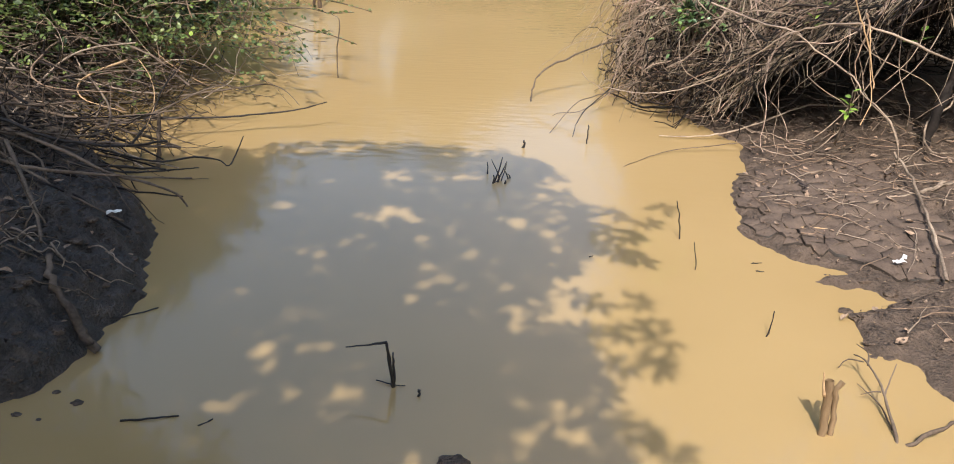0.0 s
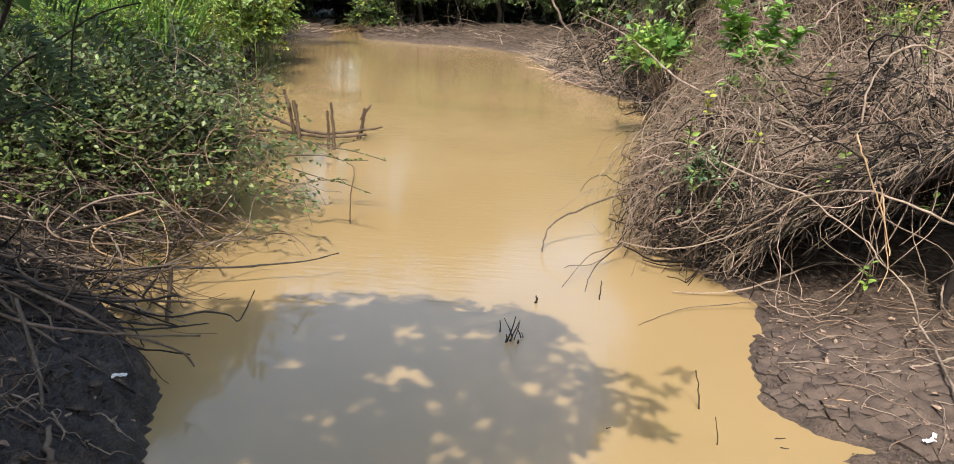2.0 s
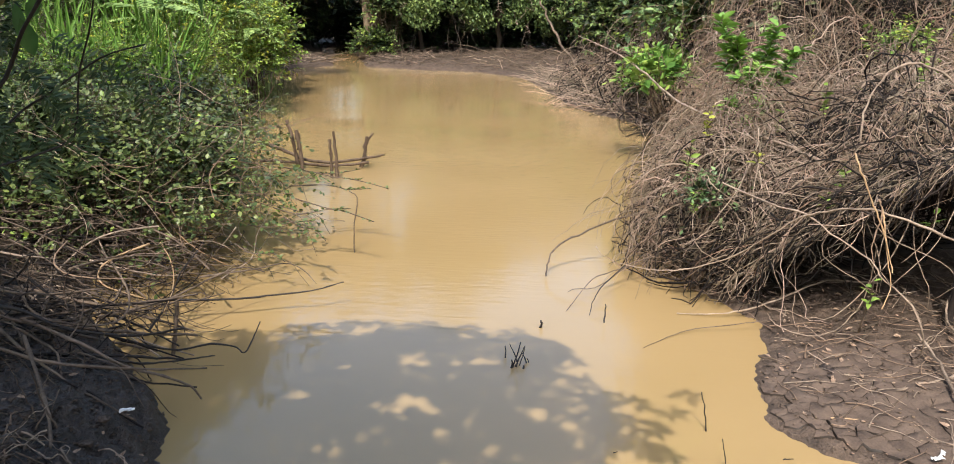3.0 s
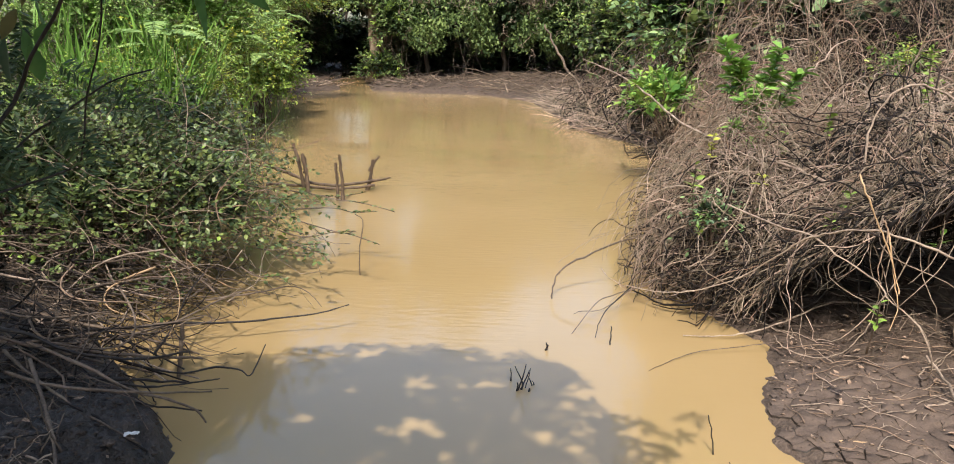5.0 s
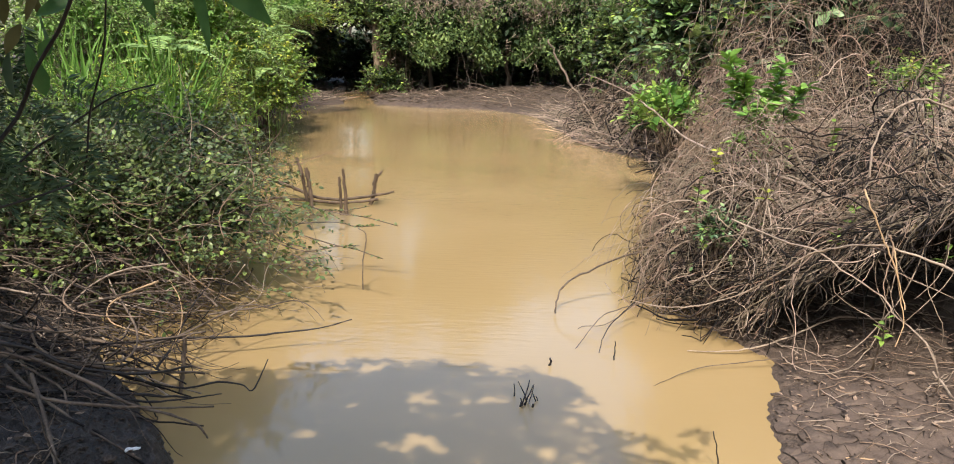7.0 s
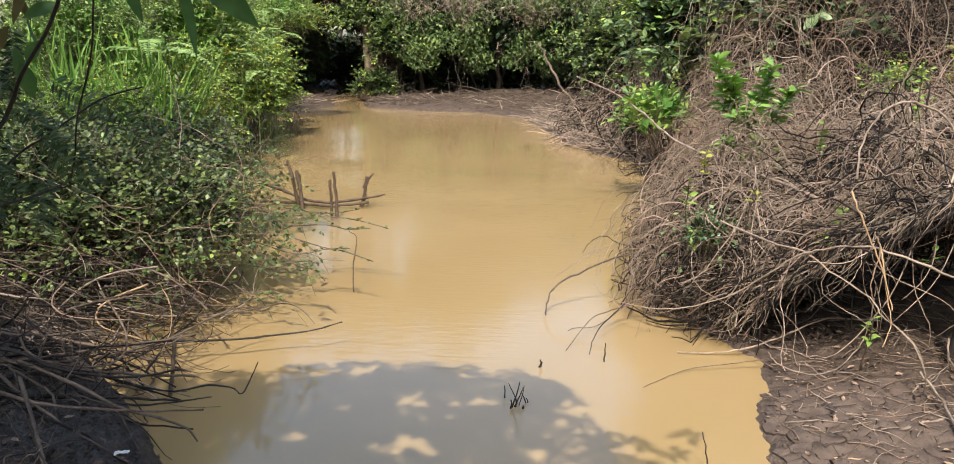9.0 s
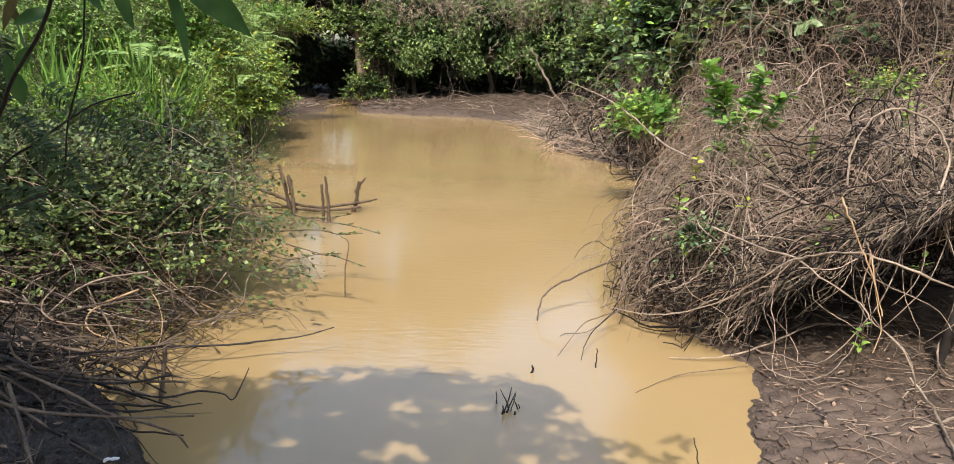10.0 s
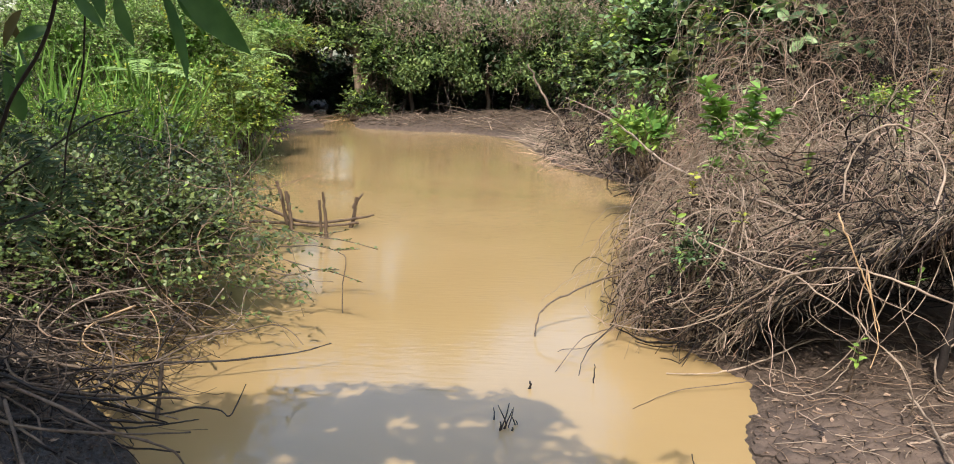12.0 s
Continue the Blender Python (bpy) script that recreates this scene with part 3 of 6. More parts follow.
for k, (x, y, z, rx, ry, rz) in enumerate([(-3.3, 29.8, 1.1, 0.9, 2.2, 1.3), (-7.4, 29.5, 1.2, 1.1, 2.5, 1.5), (-1.5, 30.2, 0.9, 1.7, 0.8, 1.1), (1.5, 30.2, 0.9, 1.7, 0.8, 1.1), (4.4, 29.6, 1.0, 1.7, 0.9, 1.2), (7.5, 26.0, 1.2, 1.5, 2.5, 1.5)]):
    shrub("dense dark undergrowth under the trees", (x, y, z), (rx, ry, rz), 3600, 0.23, LEAF_DARK, 20 + k, name="dark_undergrowth_shrub", group="undergrowth", stems=30, spread=0.2)
shrub("dark green bush half covered by dry creepers", (2.95, 9.4, 2.45), (0.55, 0.5, 0.4), 1300, 0.10, LEAF, 30, second=LEAF_LIGHT, share=0.45, stems=20, root=(2.9, 9.2, 1.0), group="bushes in the thicket")
shrub("dark green bush half covered by dry creepers", (4.1, 10.2, 3.2), (0.6, 0.5, 0.4), 500, 0.12, LEAF_BROAD, 31, second=LEAF_LIGHT, share=0.4, stems=20, root=(3.9, 10.4, 1.2), group="bushes in the thicket")
shrub("dark green bush between the thicket and the far bank", (3.3, 17.0, 2.85), (0.8, 1.0, 0.7), 2200, 0.14, LEAF_LIGHT, 32, second=LEAF_LIGHT, share=0.35, stems=30, root=(3.2, 16.2, 0.2), group="bushes in the thicket", shape="leaf")


shrub("dark green broad-leaved shrub at the edge of the thicket", (2.95, 13.6, 2.2), (0.8, 0.8, 1.1), 3200, 0.125, LEAF_BROAD, 33, second=LEAF_GLOSSY, share=0.12, stems=24, root=(3.0, 13.9, 0.1), group="bushes in the thicket", shape="leaf", spread=0.14)
shrub("dark green broad-leaved shrub behind the thicket", (4.0, 15.2, 2.7), (1.0, 0.8, 1.2), 3200, 0.14, LEAF_BROAD, 34, second=LEAF_LIGHT, share=0.1, stems=24, root=(3.9, 15.4, 0.1), group="bushes in the thicket", shape="leaf", spread=0.16)
shrub("grey-green bush on the shore behind washed-up twigs", (2.9, 19.6, 1.7), (1.1, 1.0, 1.35), 4200, 0.12, LEAF_GREY, 35, second=LEAF_LIGHT, share=0.12, stems=40, root=(2.9, 19.8, 0.15), group="bushes in the thicket")
shrub("patch of fresh green herbs at the thicket's foot", (2.05, 10.4, 1.12), (0.46, 0.5, 0.30), 480, 0.095, LEAF_LIGHT, 36, second=LEAF_GLOSSY, share=0.5, stems=30, width=0.34, root=(2.4, 10.6, 0.05), group="bushes in the thicket", shape="leaf")
shrub("small dark broad-leaved bush high in the thicket", (3.35, 9.0, 2.2), (0.45, 0.35, 0.35), 300, 0.17, LEAF_BROAD, 37, stems=14, root=(3.4, 9.3, 0.9), group="bushes in the thicket", shape="leaf", spread=0.14)


def dry_strands(label, area, z0, z1, n, seed, step=0.055):
    """Loose dry vines that wind through a shrub."""
    r = np.random.default_rng(seed)
    t = thing("dry_vine_tangle", label, "vines", "dry vines in the shrubs", at=((area[0] + area[1]) / 2, (area[2] + area[3]) / 2, 0.1))
    p = np.stack([r.uniform(area[0], area[1], n), r.uniform(area[2], area[3], n), r.uniform(z0, z1, n)], 1)
    d = unit(r.normal(0, 1, (n, 1, 3)) * np.array([1, 0.8, 0.5]))
    turn = np.cumsum(r.normal(0, 0.28, (n, 16, 3)), 1)
    c = p[:, None] + np.cumsum(unit(d + turn) * step, 1)
    c[:, :, 2] = np.maximum(c[:, :, 2], land(c[:, :, 0], c[:, :, 1]).clip(0.02) + 0.015)
    for k in range(n):
        g = Acc()
        tubes(g, c[k] - np.array(t.location), r.uniform(0.002, 0.005), 0.0014, 4)
        part("vine", g, (VINE, VINE_RED, STICK)[k % 3], t)


dry_strands("dry brown vines winding through the low shrub", (-2.7, -1.5, 4.85, 5.9), 0.15, 0.85, 70, 341)
dry_strands("dry brown vines hanging over the shrub's edge", (-2.5, -1.75, 5.6, 7.2), 0.3, 1.0, 40, 342)
dry_strands("small tangle of dead twigs on the shaded mud", (-1.8, -1.42, 2.5, 2.95), 0.2, 0.34, 30, 343, 0.022)


def reed_clump(foot, n, height, seed):
    """A tuft of long blades, bent at the tips."""
    r = np.random.default_rng(seed)
    z = float(land(np.array([foot[0]]), np.array([foot[1]]))[0])
    t = thing("reed_clump", "clump of tall bright green reed blades", "reeds", "reeds behind the shrubs", at=(foot[0], foot[1], z))
    a = Acc()
    p = np.concatenate([r.normal(0, 0.22, (n, 2)), np.zeros((n, 1))], 1)
    w = np.concatenate([r.normal(0, 0.22, (n, 2)), np.ones((n, 1))], 1)
    face = np.concatenate([r.normal(0, 1, (n, 2)), np.zeros((n, 1))], 1)
    for k in range(n):
        a = Acc()
        leaves(a, p[k:k + 1], w[k:k + 1], height * r.uniform(0.55, 1.1), 0.018, 0.2, r.uniform(0.05, 0.25), "blade", face=face[k])
        part("blade", a, GRASS, t)
    return t


for k, (x, y, h) in enumerate([(-4.0, 9.7, 1.6), (-4.0, 10.4, 1.8), (-4.6, 9.9, 1.8), (-4.2, 10.8, 2.1), (-5.4, 10.6, 2.1), (-4.7, 11.3, 2.0), (-5.0, 11.9, 2.3), (-4.3, 9.4, 1.4)]):
    reed_clump((x, y), 85, h, 200 + k)
shrub("pale green feathery shrub among the reeds", (-4.5, 9.4, 1.05), (0.9, 0.7, 0.45), 3200, 0.05, LEAF_LIGHT, 11, second=LEAF_YELLOW, share=0.12, width=0.28, clump=22, spread=0.12)
shrub("pale green feathery shrub among the reeds", (-3.85, 10.2, 0.95), (0.55, 0.6, 0.45), 2600, 0.05, LEAF_LIGHT, 12, second=LEAF_YELLOW, share=0.15, width=0.28, clump=22, spread=0.12)
shrub("pale green feathery shrub among the reeds", (-5.6, 11.8, 1.9), (1.1, 0.9, 0.7), 8000, 0.06, FERN, 13, second=LEAF, share=0.25, width=0.38, clump=22, spread=0.14)
shrub("pale green feathery shrub above the shore", (-4.6, 13.3, 1.85), (1.1, 1.0, 1.15), 13000, 0.065, FERN, 14, second=LEAF_YELLOW, share=0.12, width=0.38, clump=22, spread=0.15)


shrub("pale green feathery bush leaning over the channel", (-4.95, 20.5, 2.4), (1.05, 0.9, 0.42), 5500, 0.09, FERN, 38, second=LEAF_YELLOW, share=0.1, width=0.3, clump=22, spread=0.18, root=(-6.3, 20.6, 0.2))


def fern(foot, height, fronds, length, seed):
    """Upright stalks that arch over into flat, two-ranked fronds."""
    r = np.random.default_rng(seed)
    z = float(land(np.array(foot[0]), np.array(foot[1])))
    t = thing("fern", "tall pale green bracken fern among the reeds", "fern", "ferns among the reeds", at=(foot[0], foot[1], z))
    for k in range(fronds):
        az = r.uniform(0, 2 * np.pi)
        out = np.array([np.cos(az), np.sin(az), 0])
        L, h = length * r.uniform(0.7, 1.2), height * r.uniform(0.8, 1.08)
        p0 = np.append(r.normal(0, 0.12, 2), 0)
        top = p0 + out * 0.15 + np.array([0, 0, h])
        rib = smooth_curve(top, top + out * L * 0.5 + np.array([0, 0, 0.16 * L]), top + out * L - np.array([0, 0, 0.25 * L]), 22)
        a = Acc()
        tubes(a, np.concatenate([[p0, p0 * 0.5 + top * 0.5], rib]), 0.006, 0.0015, 4, False)
        tan = unit(np.gradient(rib, axis=0))
        side = unit(np.cross(tan, [0, 0, 1.0]))
        up = np.cross(side, tan)
        u = np.linspace(0, 1, 22)
        size = 0.34 * L * np.clip(1.15 - u, 0.06, 1) * np.clip(u * 6 + 0.5, 0, 1)
        for s in (-1, 1):
            leaves(a, rib, side * s + 0.35 * tan + r.normal(0, 0.06, rib.shape), size, 0.27, 0.05, 0.12, "leaf", face=up * 3)
        part("frond", a, FERN, t)
    return t


def smooth_curve(a, b, c, n):
    u = np.linspace(0, 1, n)[:, None]
    return a * (1 - u) ** 2 + 2 * u * (1 - u) * b + u ** 2 * c


q = np.random.default_rng(301)
for k in range(11):
    az, y = (radians(q.uniform(-24.0, -16.0)), q.uniform(9.6, 14.8)) if k < 4 else (radians(q.uniform(-16.5, -14.0)), q.uniform(17.0, 20.0))
    fern((y * math.tan(az) - 0.1, y), q.uniform(0.95, 1.1) * (1.45 + 0.09 * (y - 9.6)), 7, q.uniform(0.45, 0.7), 310 + k)


# ---- the far hedge and the trees round the pond ----
def tree(label, foot, height, crown_c, crown_r, count, leaf, material, seed, vines=0, name="tree", drape=0.85, stems=0):
    r = np.random.default_rng(seed)
    z = float(land(np.array([foot[0]]), np.array([foot[1]]))[0])
    t = thing(name, label, "tree", "trees round the pond", at=(foot[0], foot[1], z))
    off = np.array(t.location)
    top = np.array([crown_c[0], crown_c[1], height * 0.8])
    f = np.linspace(0, 1, 10)[:, None]
    trunk = off * (1 - f) + top * f + np.concatenate([np.cumsum(r.normal(0, 0.05, (10, 2)), 0), np.zeros((10, 1))], 1)
    trunk[0] = off - np.array([0, 0, 0.15])
    a = Acc()
    tubes(a, trunk - off, 0.03 * height ** 0.8, 0.02, 8)
    part("trunk", a, BARK, t, smooth=True)
    for k in range(stems):
        e = np.array([crown_c[0] + crown_r[0] * r.uniform(-0.95, 0.95), crown_c[1] - crown_r[1] * r.uniform(0.1, 0.8), crown_c[2] - crown_r[2] * r.uniform(0.0, 0.6)])
        f0 = e + np.array([r.normal(0, 0.3), r.normal(-0.1, 0.15), 0])
        f0[2] = float(land(np.array(f0[0]), np.array(f0[1]))) - 0.03
        w = np.linspace(0, 1, 8)[:, None]
        g = Acc()
        tubes(g, f0 * (1 - w) + e * w + r.normal(0, 0.04, (8, 3)) - off, r.uniform(0.005, 0.013), 0.004, 5)
        # most stems take the shade-dark colour of the hedge's foot
        part("stem", g, SHADE_STEM if k % 3 else BARK, t, smooth=True)
    clumps = max(10, count // 220)
    c, d = blob_points(clumps, crown_c, crown_r, r, 0.35, 0.2, seed % 5)
    lim = Acc()
    st = trunk[r.integers(3, 10, clumps)]
    g = np.linspace(0, 1, 8)[None, :, None]
    m = (st + c) / 2 + np.array([0, 0, 0.12 * height * 0.3])
    tubes(lim, st[:, None] * (1 - g) ** 2 + 2 * g * (1 - g) * m[:, None] + g ** 2 * c[:, None] - off, 0.012 * height ** 0.7, 0.006, 5, False)
    part("limb_growth", lim, BARK, t, kind="stuff")
    per = count // clumps
    cr = (np.prod(crown_r) / clumps) ** (1 / 3) * 1.25
    p = np.repeat(c, per, 0) + unit(r.normal(0, 1, (clumps * per, 3))) * (cr * r.uniform(0.25, 1.0, clumps * per) ** 0.5)[:, None] * np.array([1, 1, 0.7])
    p[:, 2] = np.maximum(p[:, 2], off[2] + 0.15)
    lv = Acc()
    leaves(lv, p - off, r.normal(0, 1, p.shape) + np.array([0, 0, -0.35]), leaf * r.uniform(0.6, 1.3, len(p)), 0.5, 0.1, 0.1, "simple")
    part("crown", lv, material, t, kind="stuff")
    # crown's inside coloured dark to give shaded gaps between the clumps
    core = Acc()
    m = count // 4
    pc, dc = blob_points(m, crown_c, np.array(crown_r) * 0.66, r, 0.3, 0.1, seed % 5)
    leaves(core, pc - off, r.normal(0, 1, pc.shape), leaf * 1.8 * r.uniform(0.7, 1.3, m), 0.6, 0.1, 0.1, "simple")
    part("inner_crown", core, DEEP_SHADE_LEAF, t, kind="stuff")
    if vines:
        q, _ = blob_points(vines, crown_c, np.array(crown_r) * 1.05, r, 0.9, 0.15, seed % 5)
        q[:, 2] = np.where((q[:, 2] < crown_c[2] + 0.3 * crown_r[2]) & (r.uniform(0, 1, vines) < drape), crown_c[2] + crown_r[2] * r.uniform(0.45, 1.0, vines), q[:, 2])
        s = np.cumsum(np.concatenate([np.zeros((vines, 1, 3)), r.normal(0, 0.07, (vines, 11, 3)) + np.array([0, 0, -0.035])], 1), 1)
        v = Acc()
        tubes(v, q[:, None] + s - off, 0.008, 0.005, 3, False)
        part("creeper_growth", v, VINE, t, "dry brown creepers draped over it", kind="stuff")
    return t


tree("bushy tree draped with dry creepers on the far bank", (-2.3, 28.3), 3.9, (-2.2, 27.5, 2.15), (1.75, 1.2, 1.75), 11000, 0.125, LEAF_GREY, 41, 450, stems=9)
tree("bushy tree draped with dry creepers on the far bank", (0.2, 28.6), 4.1, (0.2, 27.8, 2.2), (1.85, 1.2, 1.8), 11000, 0.125, LEAF_GREY, 42, 500, stems=9)
tree("bushy dark green tree on the far bank", (2.9, 28.0), 4.2, (2.7, 26.8, 2.2), (1.8, 1.5, 1.9), 9500, 0.125, LEAF_GREY, 43, 450, stems=9)
tree("bushy dark green tree at the shore", (4.9, 22.5), 4.2, (4.9, 21.8, 1.9), (1.9, 2.2, 2.0), 8500, 0.13, LEAF_GREY, 44, 350, stems=9)
tree("bushy tree by the mouth of the channel", (-7.8, 27.0), 4.2, (-7.6, 26.6, 2.2), (1.6, 2.0, 2.2), 6000, 0.15, LEAF, 45, 300)
tree("dark tree arching over the narrow channel", (-3.2, 30.2), 4.2, (-4.7, 29.0, 3.55), (2.3, 2.2, 1.0), 11000, 0.15, LEAF_DARK, 46, 900)
tree("dark tree closing the narrow channel", (-3.6, 33.5), 5.0, (-3.4, 31.8, 2.0), (1.3, 2.4, 2.3), 9000, 0.2, LEAF_DARK, 55)
tree("dark tree closing the narrow channel", (-8.4, 33.0), 5.0, (-7.9, 31.5, 2.0), (1.4, 3.2, 1.8), 9000, 0.2, LEAF_DARK, 47)
# the channel's darkness is put into near-black foliage; hedge and roof tree block light
shrub("near-black undergrowth standing for the darkness at the channel's end", (-5.8, 33.9, 0.85), (2.6, 0.8, 1.05), 7000, 0.25, DEEP_SHADE_LEAF, 39, name="dark_undergrowth_shrub", group="undergrowth", stems=30, spread=0.25)
shrub("dark hedge added far behind the channel to block low sky", (-8.5, 47.0, 0.9), (5.5, 1.2, 0.9), 7000, 0.38, LEAF_DARK, 40, name="dark_undergrowth_shrub", group="undergrowth", stems=30, spread=0.35)
tree("near-black tree added over the narrow channel to darken it", (-8.0, 35.0), 5.6, (-5.8, 30.6, 2.95), (2.6, 1.4, 1.0), 20000, 0.24, DEEP_SHADE_LEAF, 62)
tree("bushy dark tree behind the hedge", (-1.0, 31.5), 5.5, (0.2, 31.0, 2.2), (2.9, 1.4, 2.1), 11000, 0.22, LEAF_DARK, 57, 500)
tree("bushy dark tree behind the hedge", (5.2, 28.5), 5.5, (5.6, 28.0, 2.6), (2.8, 2.6, 2.9), 9000, 0.2, LEAF_DARK, 58, 500)
for k, (x, y, rx) in enumerate([(-9.8, 30.5, 2.2), (-1.2, 36.0, 3.4), (4.0, 33.5, 3.2), (8.2, 28.0, 2.4), (5.2, 12.6, 2.0), (8.3, 10.5, 2.4), (-13.5, 31.0, 3.0)]):
    tree("dense dark tree filling the thicket behind the hedge", (x, y), 6.0, (x, y, 2.9), (rx, 1.8, 3.0), 6000, 0.28, LEAF_DARK, 100 + k)
tree("small tree leaning from the shaded bank over the shrubs", (-5.3, 5.0), 4.6, (-3.5, 5.7, 3.5), (1.35, 1.1, 0.8), 3600, 0.09, LEAF, 68)
# sparse crown added only to soften the sky patch mirrored in the water
tree("hidden thin tree added to break up the mirrored sky", (-7.6, 40.0), 5.5, (-6.9, 39.5, 3.8), (1.5, 0.8, 1.7), 420, 0.2, LEAF, 69)
# taller trees behind, whose crowns the water mirrors
tree("tall dark tree behind the far hedge", (2.0, 36.0), 11.0, (1.5, 36, 6.4), (4.6, 2.5, 4.2), 11000, 0.34, LEAF_DARK, 48)
tree("tall dark tree behind the far hedge", (-14.0, 37.0), 12.0, (-14.0, 37, 6.4), (4.0, 2.5, 5.0), 10000, 0.34, LEAF_DARK, 49)
tree("tall dark tree behind the far hedge", (10.0, 31.0), 12.0, (9.5, 30, 6.4), (4.4, 3.0, 5.2), 9000, 0.34, LEAF_DARK, 50)
tree("tall dark tree behind the dry thicket", (6.6, 16.0), 12.0, (6.3, 15.8, 7.6), (3.0, 2.2, 4.6), 14000, 0.20, LEAF, 51, 2600, drape=0.0)
tree("tall dark tree behind the dry thicket", (8.5, 19.0), 12.0, (7.4, 18.5, 7.0), (3.6, 3.2, 5.0), 10000, 0.26, LEAF, 52, 1500, drape=0.0)
tree("tall dark tree behind the reeds", (-10.0, 22.5), 13.0, (-9.6, 22.5, 7.4), (3.1, 3.0, 4.8), 14000, 0.24, LEAF_DARK, 53)
tree("tall dark tree behind the reeds", (-13.0, 11.5), 11.0, (-12.5, 11.5, 6.4), (3.4, 3.2, 4.6), 10000, 0.28, LEAF_DARK, 54)
tree("tall dark tree by the channel", (-11.5, 26.5), 12.0, (-11.0, 26.5, 6.5), (3.4, 3.4, 5.0), 9000, 0.32, LEAF_DARK, 59)
tree("tall dark tree on the far bank", (9.0, 24.5), 12.0, (8.6, 24.5, 6.5), (3.4, 3.0, 5.2), 9000, 0.32, LEAF_DARK, 60)
# trees out of view, added behind and beside the camera to cut sky light
for k, (x, y, h) in enumerate([(9.0, 9.0, 10.0), (8.5, 2.0, 9.0), (10.0, -5.0, 9.0), (-12.5, 4.0, 9.0), (-11.0, -3.5, 9.0), (-5.0, -13.0, 7.5), (2.0, -14.0, 7.5), (8.5, -12.5, 8.0)]):
    tree("unseen tall dark tree added to block sky light", (x, y), h, (x, y, h * 0.56), (3.6, 3.4, h * 0.42), 5000, 0.4, LEAF_DARK, 80 + k)
tree("very tall dark tree far behind the channel", (-10.5, 42.0), 15.0, (-12.4, 41.5, 9.6), (3.1, 3.0, 5.2), 9000, 0.36, LEAF_DARK, 61)
tree("very tall dark tree far behind the hedge", (-1.5, 42.0), 15.0, (-2.0, 41.5, 9.6), (3.2, 3.0, 5.0), 9000, 0.36, LEAF_DARK, 63)
tree("very tall tree far behind, closing the gap over the channel", (-6.3, 46.0), 17.0, (-7.6, 45.5, 12.4), (4.6, 2.5, 2.5), 16000, 0.42, LEAF_DARK, 64)


# trunk shape added in place of a sunlit tan patch of bank
old = thing("tan_patch_trunk", "thick pale trunk shape standing for a sunlit tan patch beside the channel, overgrown at its foot", "tree trunk", at=(-3.9, 27.3, 0.1))
a = Acc()
u = np.linspace(0, 1, 18)
v = np.stack([0.10 * np.sin(3 * u) - 0.05, 0.05 * np.cos(4 * u), 2.45 * u - 0.1], 1)
tubes(a, v, 0.34, 0.27, 14)
a.v[-1] = a.v[-1] + 0.035 * np.stack([waves(a.v[-1][:, 2] * 1.5, a.v[-1][:, 0] * 6, 3, 71), waves(a.v[-1][:, 2] * 1.5, a.v[-1][:, 1] * 6, 3, 72), 0 * a.v[-1][:, 2]], 1)
part("trunk", a, TAN_PATCH, old, smooth=True)
shrub("low green bush at the foot of the pale trunk", (-3.7, 26.7, 0.55), (0.75, 0.4, 0.55), 1500, 0.10, LEAF_GREY, 65, second=LEAF_LIGHT, share=0.3, stems=16, group="bushes by the channel")
shrub("leafy branches hanging before the pale trunk", (-3.4, 26.7, 1.9), (0.62, 0.4, 0.95), 1900, 0.11, LEAF_GREY, 66, second=LEAF_LIGHT, share=0.2, stems=16, group="bushes by the channel", root=(-3.2, 27.1, 0.1))
shrub("leafy branches hanging over the pale trunk", (-4.2, 26.9, 2.6), (1.0, 0.4, 0.5), 1900, 0.11, LEAF_GREY, 67, second=LEAF_LIGHT, share=0.2, stems=16, group="bushes by the channel", root=(-3.2, 27.2, 0.1))


# ---- twigs washed up on the far bank ----
def drift_line(label, area, n, seed, length=0.5, thick=0.008):
    r = np.random.default_rng(seed)
    t = thing("washed_up_twigs", label, "twigs", at=((area[0] + area[1]) / 2, (area[2] + area[3]) / 2, 0.1))
    off = np.array(t.location)
    p = np.stack([r.uniform(area[0], area[1], n), r.uniform(area[2], area[3], n)], 1)
    z = land(p[:, 0], p[:, 1])
    p, z = p[z > 0.01], z[z > 0.01]
    n = len(p)
    th, pitch = r.uniform(0, np.pi, n), np.abs(r.normal(0, 0.25, n))
    d = np.stack([np.cos(th) * np.cos(pitch), np.sin(th) * np.cos(pitch), np.sin(pitch)], 1)
    u = np.linspace(0, 1, 6)[None, :, None]
    L = (length * r.lognormal(0, 0.4, n))[:, None, None]
    pts = np.concatenate([p, z[:, None] + 0.02], 1)[:, None] + d[:, None] * u * L + np.array([0, 0, -0.35]) * (u ** 2) * L * np.sin(pitch)[:, None, None] + r.normal(0, 0.02, (n, 6, 3)) * length
    wide = thick * r.lognormal(0, 0.3, n)
    own = min(45, n // 4)
    for k in range(own):
        g = Acc()
        tubes(g, pts[k] - off, wide[k] * 1.25, thick * 0.6, 5)
        part("twig", g, (STICK, VINE)[k % 2], t, smooth=True)
    a = Acc()
    tubes(a, pts[own:] - off, wide[own:], thick * 0.5, 4, False)
    part("twig_litter", a, VINE if thick == 0.008 else STICK, t, kind="stuff")


drift_line("dry twigs washed up along the far mud bank", (-3.9, 3.0, 23.3, 27.2), 640, 71, 0.5, 0.012)
